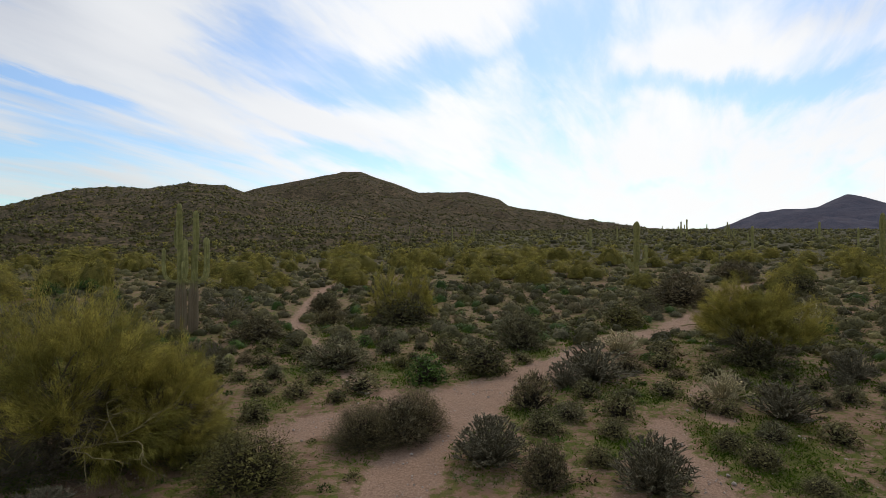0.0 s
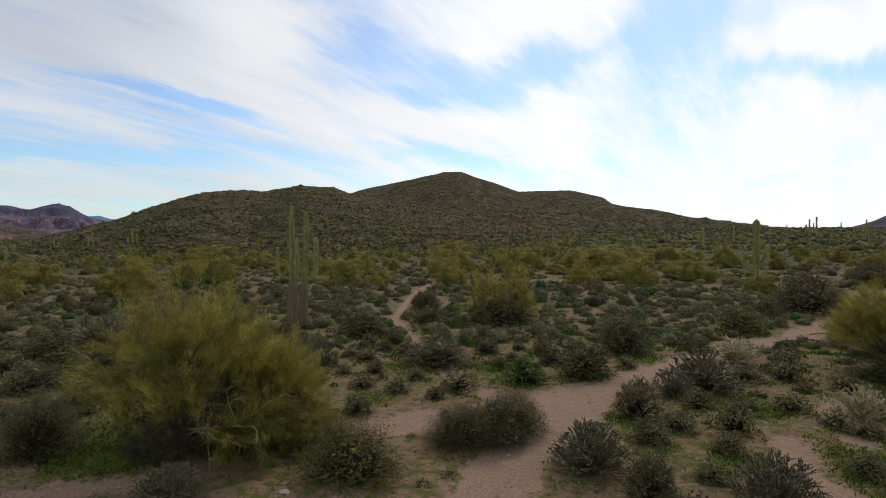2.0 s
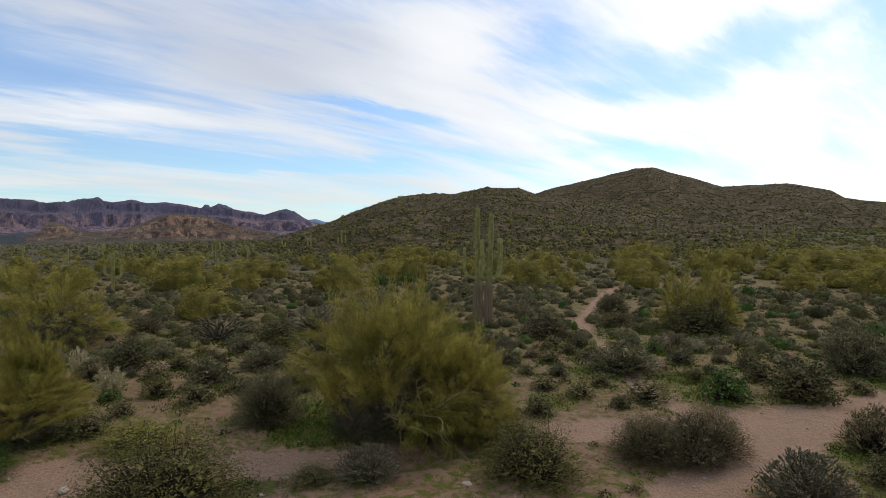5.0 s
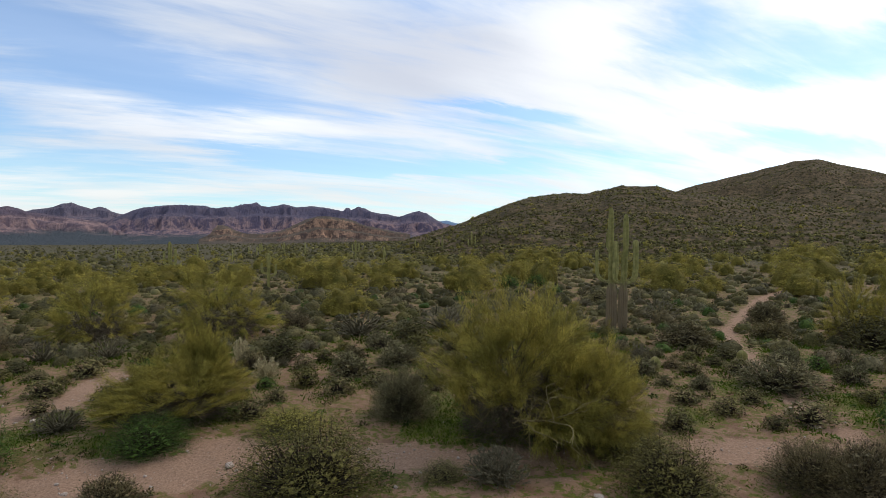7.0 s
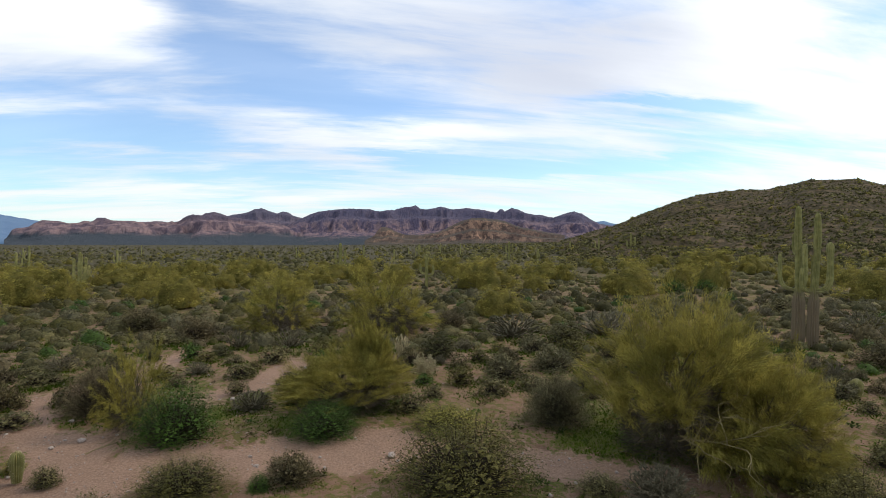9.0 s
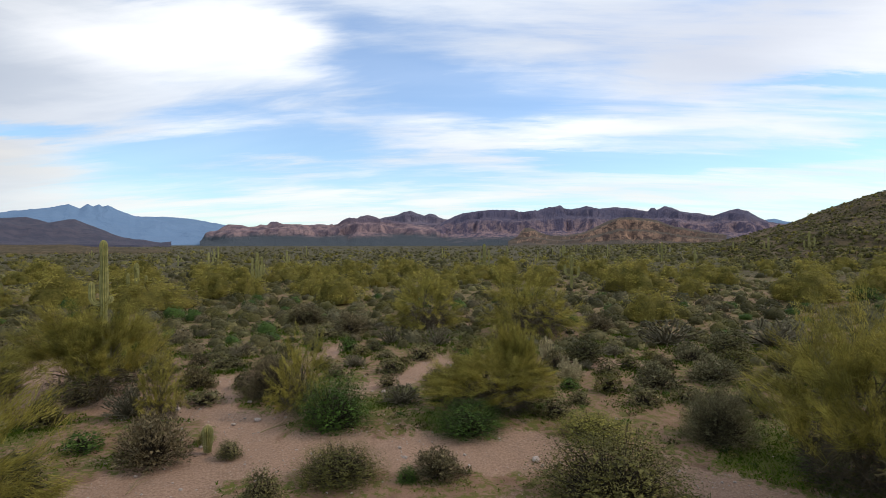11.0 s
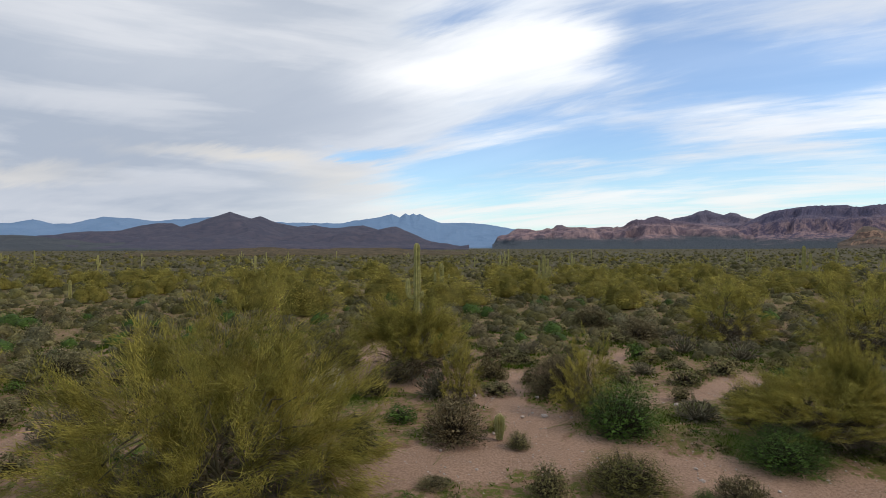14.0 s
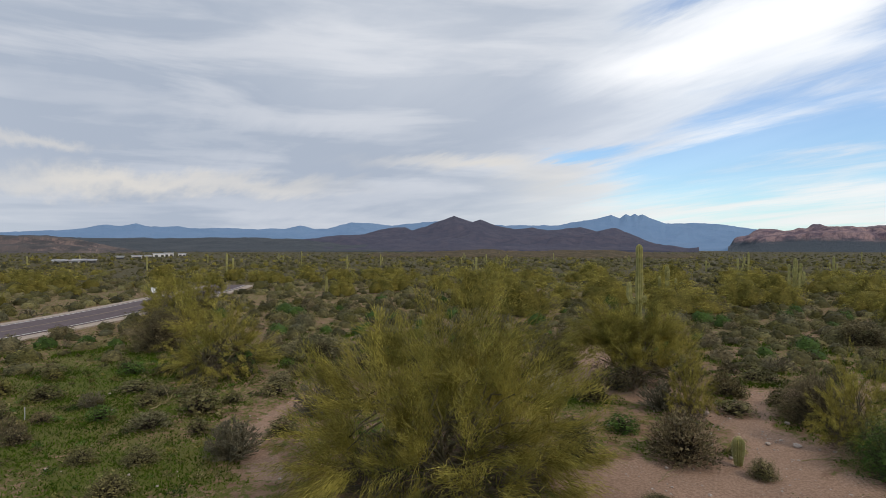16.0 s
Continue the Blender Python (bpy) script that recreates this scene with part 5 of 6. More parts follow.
def off_road_many(x, y):
    best = np.full(np.shape(x), 1e9)
    for (ax, ay), (bx, by) in zip(ROAD, ROAD[1:]):
        ux, uy = bx - ax, by - ay
        t = np.clip(((x - ax) * ux + (y - ay) * uy) / (ux * ux + uy * uy), 0, 1)
        best = np.minimum(best, np.hypot(x - ax - t * ux, y - ay - t * uy))
    return best


def strip(name, left, right, lift, mat, thick=0.05):
    """A band along the road between two offsets from its middle, with edges down into the ground."""
    p = np.array(ROAD)
    s = np.r_[0, np.cumsum(np.linalg.norm(np.diff(p, axis=0), axis=1))]
    u = np.arange(0, s[-1], 2.0)
    q = np.stack([np.interp(u, s, p[:, 0]), np.interp(u, s, p[:, 1])], 1)
    for _ in range(6):
        q[1:-1] = (q[:-2] + 2 * q[1:-1] + q[2:]) / 4
    t = unit(np.gradient(q, axis=0))
    n = np.stack([t[:, 1], -t[:, 0]], 1)
    rows = []
    for o, h in ((left, -thick), (left, lift), (right, lift), (right, -thick)):
        e = q + n * o
        rows.append(np.column_stack([e, land(e[:, 0], e[:, 1]) + h]))
    v = np.stack(rows, 1).reshape(-1, 3)
    i, j = np.arange(len(q) - 1)[:, None] * 4, np.arange(3)[None]
    f = np.stack([i + j, i + j + 1, i + 4 + j + 1, i + 4 + j], -1).reshape(-1, 4)
    return mesh(name, v, f, mat)


SHOULDER = plain("shoulder_gravel", (0.36, 0.29, 0.23), 0.95, 0.2, 5.0)
tagged(new("road_shoulder", strip("road_shoulder", -4.1, 4.1, 0.14, SHOULDER, 0.2)), "pale gravel shoulder of the road", "road", kind="structure")
road = tagged(new("road", strip("road", -2.9, 2.9, 0.18, ASPHALT)), "two-lane dark asphalt desert road", "road", kind="structure")
for offset, mat, name in ((-2.6, LINE, "edge_line"), (2.6, LINE, "edge_line"), (0.0, LINE_YELLOW, "centre_line")):
    new(name, strip(name, offset - 0.07, offset + 0.07, 0.185, mat, -0.17)).parent = road


def box(bm, cx, cy, cz, sx, sy, sz, turn=0.0):
    m = Matrix.LocRotScale((cx, cy, cz), Euler((0, 0, radians(turn))), (sx, sy, sz))
    bmesh.ops.create_cube(bm, size=1.0, matrix=m)


def part(name, bm, mat, parent=None, bevel=0.0):
    if bevel:
        bmesh.ops.bevel(bm, geom=bm.edges[:], offset=bevel, segments=2, affect="EDGES")
    me = bpy.data.meshes.new(name)
    bm.to_mesh(me)
    bm.free()
    me.materials.append(mat)
    ob = new(name, me)
    ob.parent = parent
    return ob


def road_sign(x, y, size, height):
    holder = new("road_sign")
    holder.location = (x, y, float(land(x, y)))
    bm = bmesh.new()
    box(bm, 0, 0, height / 2 - 0.05, 0.06, 0.06, height + 0.1)
    part("post", bm, STEEL, holder, 0.008)
    d = math.degrees(math.atan2(y, x)) + 90
    bm = bmesh.new()
    box(bm, 0, 0, height, size, 0.012, size)
    panel = part("sign_panel", bm, SIGN, holder, 0.004)
    bm = bmesh.new()
    box(bm, 0, 0.012, height + size * 0.1, size * 0.4, 0.006, size * 0.08)
    box(bm, 0, 0.012, height - size * 0.12, size * 0.3, 0.006, size * 0.08)
    part("lettering_bars", bm, SIGN_INK, panel)
    holder.rotation_euler = (0, 0, radians(d + 180))
    return tagged(holder, "small white square road sign on a steel post", "sign")


def fence_post(x, y, high, turn):
    bm = bmesh.new()
    bmesh.ops.create_cone(bm, cap_ends=True, segments=10, radius1=0.11, radius2=0.10, depth=high, matrix=Matrix.Translation((0, 0, high / 2 - 0.05)))
    bmesh.ops.bevel(bm, geom=[e for e in bm.edges if all(v.co.z > high * 0.8 for v in e.verts)], offset=0.02, segments=1, affect="EDGES")
    ob = part("wooden_post", bm, POST)
    ob.location = (x, y, float(land(x, y)))
    ob.rotation_euler = (0.03, -0.02, turn)
    return tagged(ob, "short dark weathered wooden post by the track", "post", "posts by the track")


road_sign(-35.3, -62.3, 0.62, 1.35)
STANDING.append((-21.4, -35.6, 1.6))
fence_post(-21.5, -36.7, 0.95, 0.3)
fence_post(-21.95, -36.4, 0.85, 1.1)
bm = bmesh.new()
box(bm, 0, 0, 0.28, 0.025, 0.02, 0.6)
marker = part("marker_stake", bm, STEEL, None, 0.006)
marker.location = (-8.4, -22.7, 0.0)
tagged(marker, "thin pale marker stake in the weeds", "stake")


# ---- far buildings in the valley ----
def building(az, r, wide, deep, high, mat):
    d = heading(az)
    holder = new("building")
    holder.location = (d.x * r, d.y * r, float(land(d.x * r, d.y * r)) - 1.0)
    holder.rotation_euler = (0, 0, radians(az))
    bm = bmesh.new()
    box(bm, 0, 0, high / 2, wide, deep, high)
    part("wall", bm, mat, holder)
    bm = bmesh.new()
    box(bm, 0, 0, high + 0.3, wide + 1.0, deep + 1.0, 0.6)
    part("roof", bm, ROOF, holder, 0.1)
    bm = bmesh.new()
    for k in range(max(2, int(wide // 8))):
        box(bm, -wide / 2 + (k + 0.5) * wide / max(2, int(wide // 8)), -deep / 2 - 0.05, high * 0.5, 2.2, 0.1, 1.6)
    part("window_row", bm, SIGN_INK, holder)
    return tagged(holder, "low pale building far down the valley", "building", "buildings in the valley")


for az, r, wide, high in ((157.6, 290, 5, 2.0), (156.9, 294, 7, 1.8), (156.2, 298, 5, 2.1), (155.4, 300, 4, 1.9), (151.9, 420, 6, 2.6), (151.0, 430, 4, 2.4), (150.1, 520, 9, 3.2), (149.3, 530, 7, 3.6), (148.2, 540, 6, 3.0), (153.2, 400, 4, 2.4)):
    building(az, r, wide, 7, high, WHITE_WALL)


# ---- small near things: barrel cacti, stones, dead wood, weeds ----
def barrel(x, y, high, radius):
    v, f, rib = ribbed([(0, 0, 0), (0, 0, high * 0.5), (0.01, 0, high)], radius, 18, 2, radius * 1.1)
    me = mesh("barrel_cactus", v, f, SKIN)
    attribute(me, "rib", rib)
    ob = new("barrel_cactus", me)
    ob.location = (x, y, float(land(x, y)) - 0.04)
    rng = np.random.default_rng(int(abs(x) * 10))
    i = rng.integers(0, len(v), 900)
    o = unit((v[i] - [0, 0, high * 0.3]) * [1, 1, 0.4] + rng.normal(0, 0.05, (900, 3)))
    vb, fb = blades(rng, v[i], v[i] + o * 0.045, 0.006)
    new("spine_coat", mesh("spine_coat", vb, fb, CHOLLA_PALE)).parent = ob
    return tagged(ob, "ribbed green barrel cactus standing upright on sand", "cactus", "barrel cacti")


barrel(-17.95, -1.7, 0.80, 0.17)
barrel(-10.2, 26.5, 0.72, 0.27)
barrel(-7.6, 31.2, 0.7, 0.26)


def limb(x, y, turn, length, seed, lift=0.05, thick=0.05, flat=0.12):
    """A bare fallen or drooping branch with forks."""
    rng = np.random.default_rng(seed)
    tubes = []

    def go(p, d, n, r):
        pts = [p]
        for k in range(n):
            d = unit(d + rng.normal(0, 0.3, 3) * [1, 1, flat])
            q = pts[-1] + d * length / 6
            q[2] = max(q[2], 0.03)
            pts.append(q)
            if r > 0.010 and k > 0:
                go(q, unit(d + rng.normal(0, 0.7, 3) * [1, 1, flat * 2]), max(2, n - 2), r * 0.55)
        tubes.append(tube(pts, np.linspace(r, r * 0.4, len(pts)), 5))
    go(np.array([0, 0, lift]), np.array([math.cos(radians(turn)), math.sin(radians(turn)), 0.12 if lift > 0.3 else 0.0]), 6, thick)
    ob = new("dead_branch", mesh("dead_branch", *tubes[-1], DEAD, True))
    for one in tubes[:-1]:
        new("twig", mesh("twig", *one, DEAD, True)).parent = ob
    ob.location = (x, y, float(land(x, y)))
    return tagged(ob, "bare pale dead branch with forked twigs", "branch", "dead branches")


limb(-9.1, 13.3, 35, 1.7, 3, 1.05, 0.034, 0.6)
limb(-9.1, 13.2, -10, 1.3, 15, 0.95, 0.024, 0.6)
limb(-11.6, -20.6, 190, 2.2, 8, 0.06, 0.035)
limb(-22.6, 2.6, 80, 1.8, 9, 0.1, 0.03)
limb(-19.0, -0.2, 120, 1.2, 10, 0.06, 0.02)
limb(16.5, 38.5, 20, 2.4, 11, 0.1, 0.05)
limb(-15.3, -3.3, 200, 0.9, 21, 0.04, 0.014)
limb(-18.6, 3.6, 100, 0.9, 22, 0.05, 0.018)
limb(-18.5, 3.9, 150, 0.8, 23, 0.10, 0.016, 0.4)

rng = np.random.default_rng(9)
template = []
for k in range(4):
    bm = bmesh.new()
    bmesh.ops.create_icosphere(bm, subdivisions=2, radius=1.0)
    for vert in bm.verts:
        vert.co *= 1 + 0.35 * noise.noise(vert.co * 1.3 + Vector((k * 7, 0, 0)))
        vert.co.z *= 0.6
    me = bpy.data.meshes.new("stone")
    bm.to_mesh(me)
    bm.free()
    me.materials.append(STONE)
    template.append(me)
count = 0
while count < 220:
    az, r = rng.uniform(-40, 160), rng.uniform(12, 30)
    d = heading(az)
    x, y = d.x * r, d.y * r
    if rng.uniform() > 0.12 + 0.5 * float(trail_near(np.array([x]), np.array([y]))[0]) + (0.5 if 78 < az < 105 else 0):
        continue
    s = float(rng.uniform(0.025, 0.07) * (2.2 if rng.uniform() < 0.08 else 1))
    ob = new("stone", template[count % 4])
    ob.matrix_world = Matrix.LocRotScale((x, y, float(land(x, y)) - 0.07 * float(trail_near(np.array([x]), np.array([y]))[0]) + s * 0.2), Euler((0, 0, float(rng.uniform(0, 6)))), (s, s * 0.8, s))
    tagged(ob, "small pale rounded desert stone on sand", "stone", "stones on the sand")
    count += 1


def gravel():
    """Pale chips and pebbles strewn over the sand and the gaps between bushes, as one mesh."""
    rng = np.random.default_rng(33)
    n = 60000
    az = np.radians(rng.uniform(-42, 165, n))
    r = 11 + 24 * rng.uniform(size=n) ** 1.1
    x, y = -np.sin(az) * r, np.cos(az) * r
    heap = np.clip(wave(x, y, 4.0, 8.0) * 0.9 + 0.25, 0, 1)
    keep = rng.uniform(size=n) < (0.06 + 0.5 * trail_near(x, y)) * heap * 0.6
    x, y = x[keep], y[keep]
    s = rng.uniform(0.010, 0.026, len(x)) * np.where(rng.uniform(size=len(x)) < 0.1, 1.9, 1.0)
    z = land(x, y) + 0.10 * wave(x, y, 7.0) - 0.09 * trail_near(x, y) * 0.9 + 0.01
    v, f = hulls(rng, x, y, z, s * 2.4, s * 1.2, 5)
    return tagged(new("gravel", mesh("gravel", v, f, STONE)), "pale chips of gravel strewn on the sand", "gravel", kind="stuff")


gravel()


def weeds():
    """Low winter annuals where the ground is green, as one mesh."""
    rng = np.random.default_rng(31)
    n = 420000
    az = np.radians(rng.uniform(-42, 165, n))
    r = 9 + 32 * rng.uniform(size=n) ** 1.1
    x, y = -np.sin(az) * r, np.cos(az) * r
    keep = rng.uniform(size=n) < np.clip((green_near(x, y) - 0.42) * 2.2, 0, 1) * (1 - trail_near(x, y))
    x, y = x[keep], y[keep]
    foot = np.stack([x, y, land(x, y) + 0.1 * wave(x, y, 7.0) * 0.9 - 0.02], 1)
    tip = foot + np.stack([rng.normal(0, 0.06, len(x)), rng.normal(0, 0.06, len(x)), rng.uniform(0.04, 0.13, len(x))], 1)
    v, f = blades(rng, foot, tip, 0.045)
    return tagged(new("winter_weeds", mesh("winter_weeds", v, f, LEAF["grass"])), "low bright green winter weeds under the bushes", "grass", kind="stuff")


weeds()


def herbs(name, label, mat, count, seed):
    """Small low herbs and seedlings between the bushes, as one mesh."""
    rng = np.random.default_rng(seed)
    az = np.radians(rng.uniform(-43, 166, count))
    r = 12 + 50 * rng.uniform(size=count) ** 0.8
    x, y = -np.sin(az) * r, np.cos(az) * r
    keep = (trail_near(x, y) < 0.05) & (off_road_many(x, y) > 4.3) & (green_near(x, y) + rng.normal(0, 0.15, count) > 0.38)
    x, y, r = x[keep], y[keep], r[keep]
    w = rng.uniform(0.16, 0.55, len(x))
    i = np.repeat(np.arange(len(x)), np.clip(900 / r, 14, 60).astype(int))
    a, e = rng.uniform(0, 2 * np.pi, len(i)), np.arcsin(rng.uniform(0, 1, len(i)))
    o = np.stack([np.cos(a) * np.cos(e) * 0.5, np.sin(a) * np.cos(e) * 0.5, np.sin(e) * 0.42], 1) * (w[i] * rng.uniform(0.4, 1, len(i)))[:, None]
    c = np.stack([x, y, land(x, y) + 0.02], 1)[i] + o
    k = np.clip(r / 40, 0.4, 1.0)[i] * w[i]
    v, f = blades(rng, c - unit(o) * (0.12 * k)[:, None], c + unit(o + rng.normal(0, 0.4, o.shape) * w[i][:, None]) * (0.24 * k)[:, None], 0.24 * k)
    return tagged(new(name, mesh(name, v, f, mat, False, np.repeat(rng.uniform(0, 1, len(x))[i], 3))), label, "herbs", kind="stuff")


herbs("low_herbs", "low olive herbs between the bushes", LEAF["olive"], 3400, 61)
herbs("low_herbs", "low fresh green herbs between the bushes", LEAF["green"], 1500, 62)
herbs("low_herbs", "low grey-green herbs between the bushes", LEAF["bursage"], 2600, 63)

# ---- bushes that stand out, nearest first ----
put("olive", -11.56, 7.96, 4.33, 1.97)
put("olive", -4.82, 13.73, 3.11, 1.61)
put("brown", 2.53, 13.77, 1.33, 1.15)
put("bursage", -13.99, -0.12, 1.21, 0.96)
put("cholla", 5.11, 13.36, 1.69, 1.30)
put("cholla", -8.43, 11.50, 1.45, 0.84)
put("bursage", -9.54, 10.68, 1.28, 0.58)
put("brown", -14.05, -2.98, 1.00, 0.25)
put("olive", -14.90, 1.81, 2.70, 1.03)
put("green", -14.06, 3.48, 0.66, 0.54)
put("brown", -14.21, 4.34, 1.48, 0.81)
put("cholla", 1.29, 15.19, 1.79, 1.26)
put("bursage", 4.19, 14.94, 1.02, 0.63)
put("bursage", -7.16, -14.38, 1.30, 0.72)
put("bursage", 9.05, 13.25, 1.11, 0.48)
put("olive", -6.49, 15.35, 2.69, 1.09)
put("brown", -2.35, 16.62, 2.5, 1.25)
put("brown", -1.35, 16.95, 2.0, 1.30)
put("dark", -15.68, -5.67, 1.40, 1.38)
put("bursage", 8.59, 14.93, 1.27, 0.76)
put("cholla", -10.41, -14.05, 1.45, 1.06)
put("bursage", -17.34, -1.06, 0.90, 0.55)
put("brown", -0.89, 17.76, 2.24, 1.43)
put("brown", -17.60, -3.13, 2.1, 1.5)
put("bursage", -8.64, -15.76, 1.26, 0.63)
put("green", -17.33, 6.34, 2.81, 1.23)
put("bursage", 5.27, 17.24, 1.17, 0.66)
put("yellow", -15.68, 10.06, 2.96, 0.83)
put("bursage", 8.29, 16.12, 1.11, 0.65)
put("green", -19.18, 2.20, 3.01, 2.07)
put("bursage", -17.48, -6.40, 1.10, 0.81)
put("bursage", -7.75, -17.30, 1.02, 0.55)
put("yellow", -18.77, -1.83, 0.65, 0.42)
put("grey", -14.08, 13.57, 2.61, 1.86)
put("bursage", -12.58, -14.44, 1.24, 0.70)
put("grey", 9.99, 16.78, 1.12, 0.65)
put("bursage", -6.35, 18.66, 1.18, 0.85)
put("green", -19.20, -5.29, 1.37, 0.62)
put("bursage", 6.01, 19.03, 1.40, 1.08)
put("brown", 3.22, 20.12, 1.70, 1.43)
put("bursage", -11.17, -16.87, 0.87, 0.61)
put("bursage", -17.92, 9.88, 1.54, 0.79)
put("cholla", -14.79, -15.17, 1.54, 1.23)
put("grey", -10.56, -18.72, 1.57, 0.62)
put("cholla", 11.57, 18.79, 2.17, 1.29)
put("brown", -15.56, -15.16, 1.25, 1.04)
put("bursage", 9.90, 19.34, 1.15, 0.64)
put("bursage", 5.51, 21.37, 1.29, 0.86)
put("brown", -7.42, -20.76, 0.98, 0.60)
put("bursage", 9.37, 20.01, 1.21, 0.73)
put("bursage", -5.69, 21.74, 1.31, 0.68)
put("bursage", -3.31, 22.56, 1.91, 0.90)
put("bursage", -18.04, 13.81, 1.60, 0.87)
put("cholla", -22.45, -4.72, 1.50, 1.05)
put("palecholla", -21.34, -8.93, 1.59, 1.21)
put("brown", -23.71, 0.24, 2.76, 1.89)
put("bursage", 8.69, 21.62, 1.38, 0.71)
put("olive", -22.20, -7.31, 1.30, 1.03)
put("bursage", -7.37, 22.23, 1.36, 0.65)
put("bursage", -23.50, -2.31, 1.72, 0.55)
put("brown", -22.33, -7.42, 1.40, 0.95)
put("cholla", 5.04, 23.03, 1.45, 1.05)
put("green", -0.71, 23.79, 2.08, 1.47)
put("palecholla", 10.75, 21.26, 1.47, 1.05)
put("bursage", -14.07, -19.06, 0.89, 0.53)
put("bursage", -15.71, -18.47, 1.61, 0.76)
put("brown", -22.61, -8.97, 1.64, 1.34)
put("bursage", -23.82, 5.02, 1.16, 0.63)
put("cholla", 6.54, 24.25, 3.01, 1.57)
put("bursage", -11.99, -21.49, 1.07, 0.59)
put("dark", 1.84, 25.64, 3.02, 1.84)
put("grey", -20.09, 15.95, 2.07, 1.21)
put("bursage", -13.47, -21.55, 1.03, 0.46)
put("bursage", -8.78, 23.86, 0.97, 0.66)
put("grey", -7.41, 24.35, 1.06, 0.72)
put("bursage", -24.74, -6.94, 1.28, 0.76)
put("grey", 15.21, 20.85, 1.16, 0.73)
put("grey", -12.98, -22.30, 1.10, 0.55)
put("brown", -25.89, -2.89, 1.41, 1.13)
put("palecholla", -22.54, 13.16, 1.15, 0.95)
put("bursage", -26.12, -2.45, 1.08, 0.67)
put("bursage", -14.83, -22.04, 1.25, 0.71)
put("grey", -5.12, 26.92, 3.55, 1.40)
put("bursage", -12.98, -24.16, 1.79, 0.52)
put("dark", -10.09, -25.59, 1.70, 0.73)
put("brown", -18.45, -20.15, 1.31, 0.72)
put("bursage", 11.92, 24.67, 1.44, 0.77)
put("bursage", 15.22, 22.68, 1.02, 0.59)
put("grey", -20.22, 19.22, 2.63, 1.14)
put("bursage", -23.06, 15.59, 1.33, 0.72)
put("brown", -26.77, -10.75, 2.54, 1.46)
put("green", -17.34, -23.18, 2.16, 1.57)
put("bursage", -28.91, 0.09, 1.57, 0.68)
put("bursage", -29.42, -2.17, 1.65, 0.65)
put("bursage", -29.57, -1.73, 1.63, 0.75)
put("dark", -25.71, 15.89, 2.65, 1.65)
put("cholla", 17.85, 24.28, 1.84, 1.28)
put("brown", -28.03, -11.28, 2.46, 1.66)
put("grey", -2.92, 29.85, 1.54, 0.93)
put("bursage", -29.08, 7.95, 1.85, 0.95)
put("palecholla", -26.35, 14.04, 0.8, 1.25)
put("bursage", 11.36, 28.87, 1.79, 1.06)
put("grey", 4.34, 31.52, 3.05, 2.40)
put("grey", -22.46, -23.09, 3.84, 1.40)
put("palecholla", 9.56, 30.30, 2.29, 1.16)
put("bursage", -20.48, -24.96, 1.88, 1.12)
put("bursage", -12.30, -30.48, 1.64, 0.64)
put("bursage", -33.81, -2.49, 1.43, 0.70)
put("dark", 8.41, 33.04, 2.13, 1.21)
put("brown", -4.32, 33.67, 1.66, 0.99)
put("cholla", -32.59, 9.91, 1.58, 1.15)
put("dark", -24.83, 24.60, 2.92, 1.61)
put("grey", -33.78, 8.73, 1.71, 1.04)
put("cholla", -34.14, 7.35, 1.54, 1.09)
put("brown", -11.43, 34.19, 3.61, 1.60)
put("bursage", -15.83, -31.83, 1.69, 0.73)
put("cholla", -28.71, 23.45, 3.57, 1.53)
put("bursage", -37.37, 3.48, 2.80, 0.89)
put("olive", -12.90, -35.32, 2.30, 0.98)
put("brown", -35.99, -13.41, 2.40, 1.28)
put("brown", -38.68, 5.53, 3.14, 1.46)
put("cholla", -26.15, 29.20, 3.48, 1.64)
put("bursage", -16.24, -35.91, 2.09, 0.78)
put("dark", -2.84, 40.42, 4.68, 2.18)
put("brown", -8.25, 40.22, 2.54, 1.25)
put("brown", -34.41, 22.46, 2.65, 1.28)
put("brown", -36.30, 18.98, 2.02, 1.20)
put("olive", 12.83, 39.81, 3.63, 1.88)
put("brown", -44.19, 2.84, 3.29, 1.59)
put("bursage", -44.01, 1.30, 1.77, 1.19)
put("brown", -15.43, 41.54, 2.02, 1.53)
put("bursage", -45.35, 1.46, 1.95, 1.08)
put("cholla", -16.26, 43.20, 2.52, 1.61)
put("palecholla", 25.34, 38.56, 1.53, 1.78)
put("palo_verde", -37.40, 29.11, 4.88, 2.45)
put("brown", -9.72, 45.80, 2.98, 1.84)
put("bursage", -18.78, -44.93, 2.14, 0.59)
put("bursage", 16.95, 46.97, 2.85, 1.80)
put("palo_verde", -47.22, -21.76, 6.18, 3.52)
put("brown", 21.29, 49.90, 5.71, 3.23)
put("dark", -55.59, 1.90, 2.40, 1.23)
put("dark", -56.46, 2.10, 2.38, 1.17)
put("bursage", -25.42, 51.16, 3.57, 1.33)
put("palo_verde", -50.21, -29.08, 6.28, 4.13)
put("palo_verde", -57.79, -10.43, 8.26, 3.44)
put("palo_verde", -57.66, 7.27, 5.26, 3.28)
put("dark", -59.78, 14.97, 3.00, 1.40)
put("dark", 34.51, 53.96, 4.46, 2.69)
put("palo_verde", -63.25, 18.53, 6.09, 3.04)
put("palo_verde", -63.46, -19.46, 6.59, 3.57)
put("palo_verde", -42.07, 51.65, 6.35, 3.73)
put("palo_verde", -23.14, 62.71, 6.18, 3.69)
put("dark", -41.91, 51.75, 3.85, 1.96)
put("green", -40.30, 56.62, 3.83, 1.88)
put("palo_verde", -58.25, 42.75, 8.76, 4.19)
put("green", -38.44, 60.27, 3.15, 1.78)
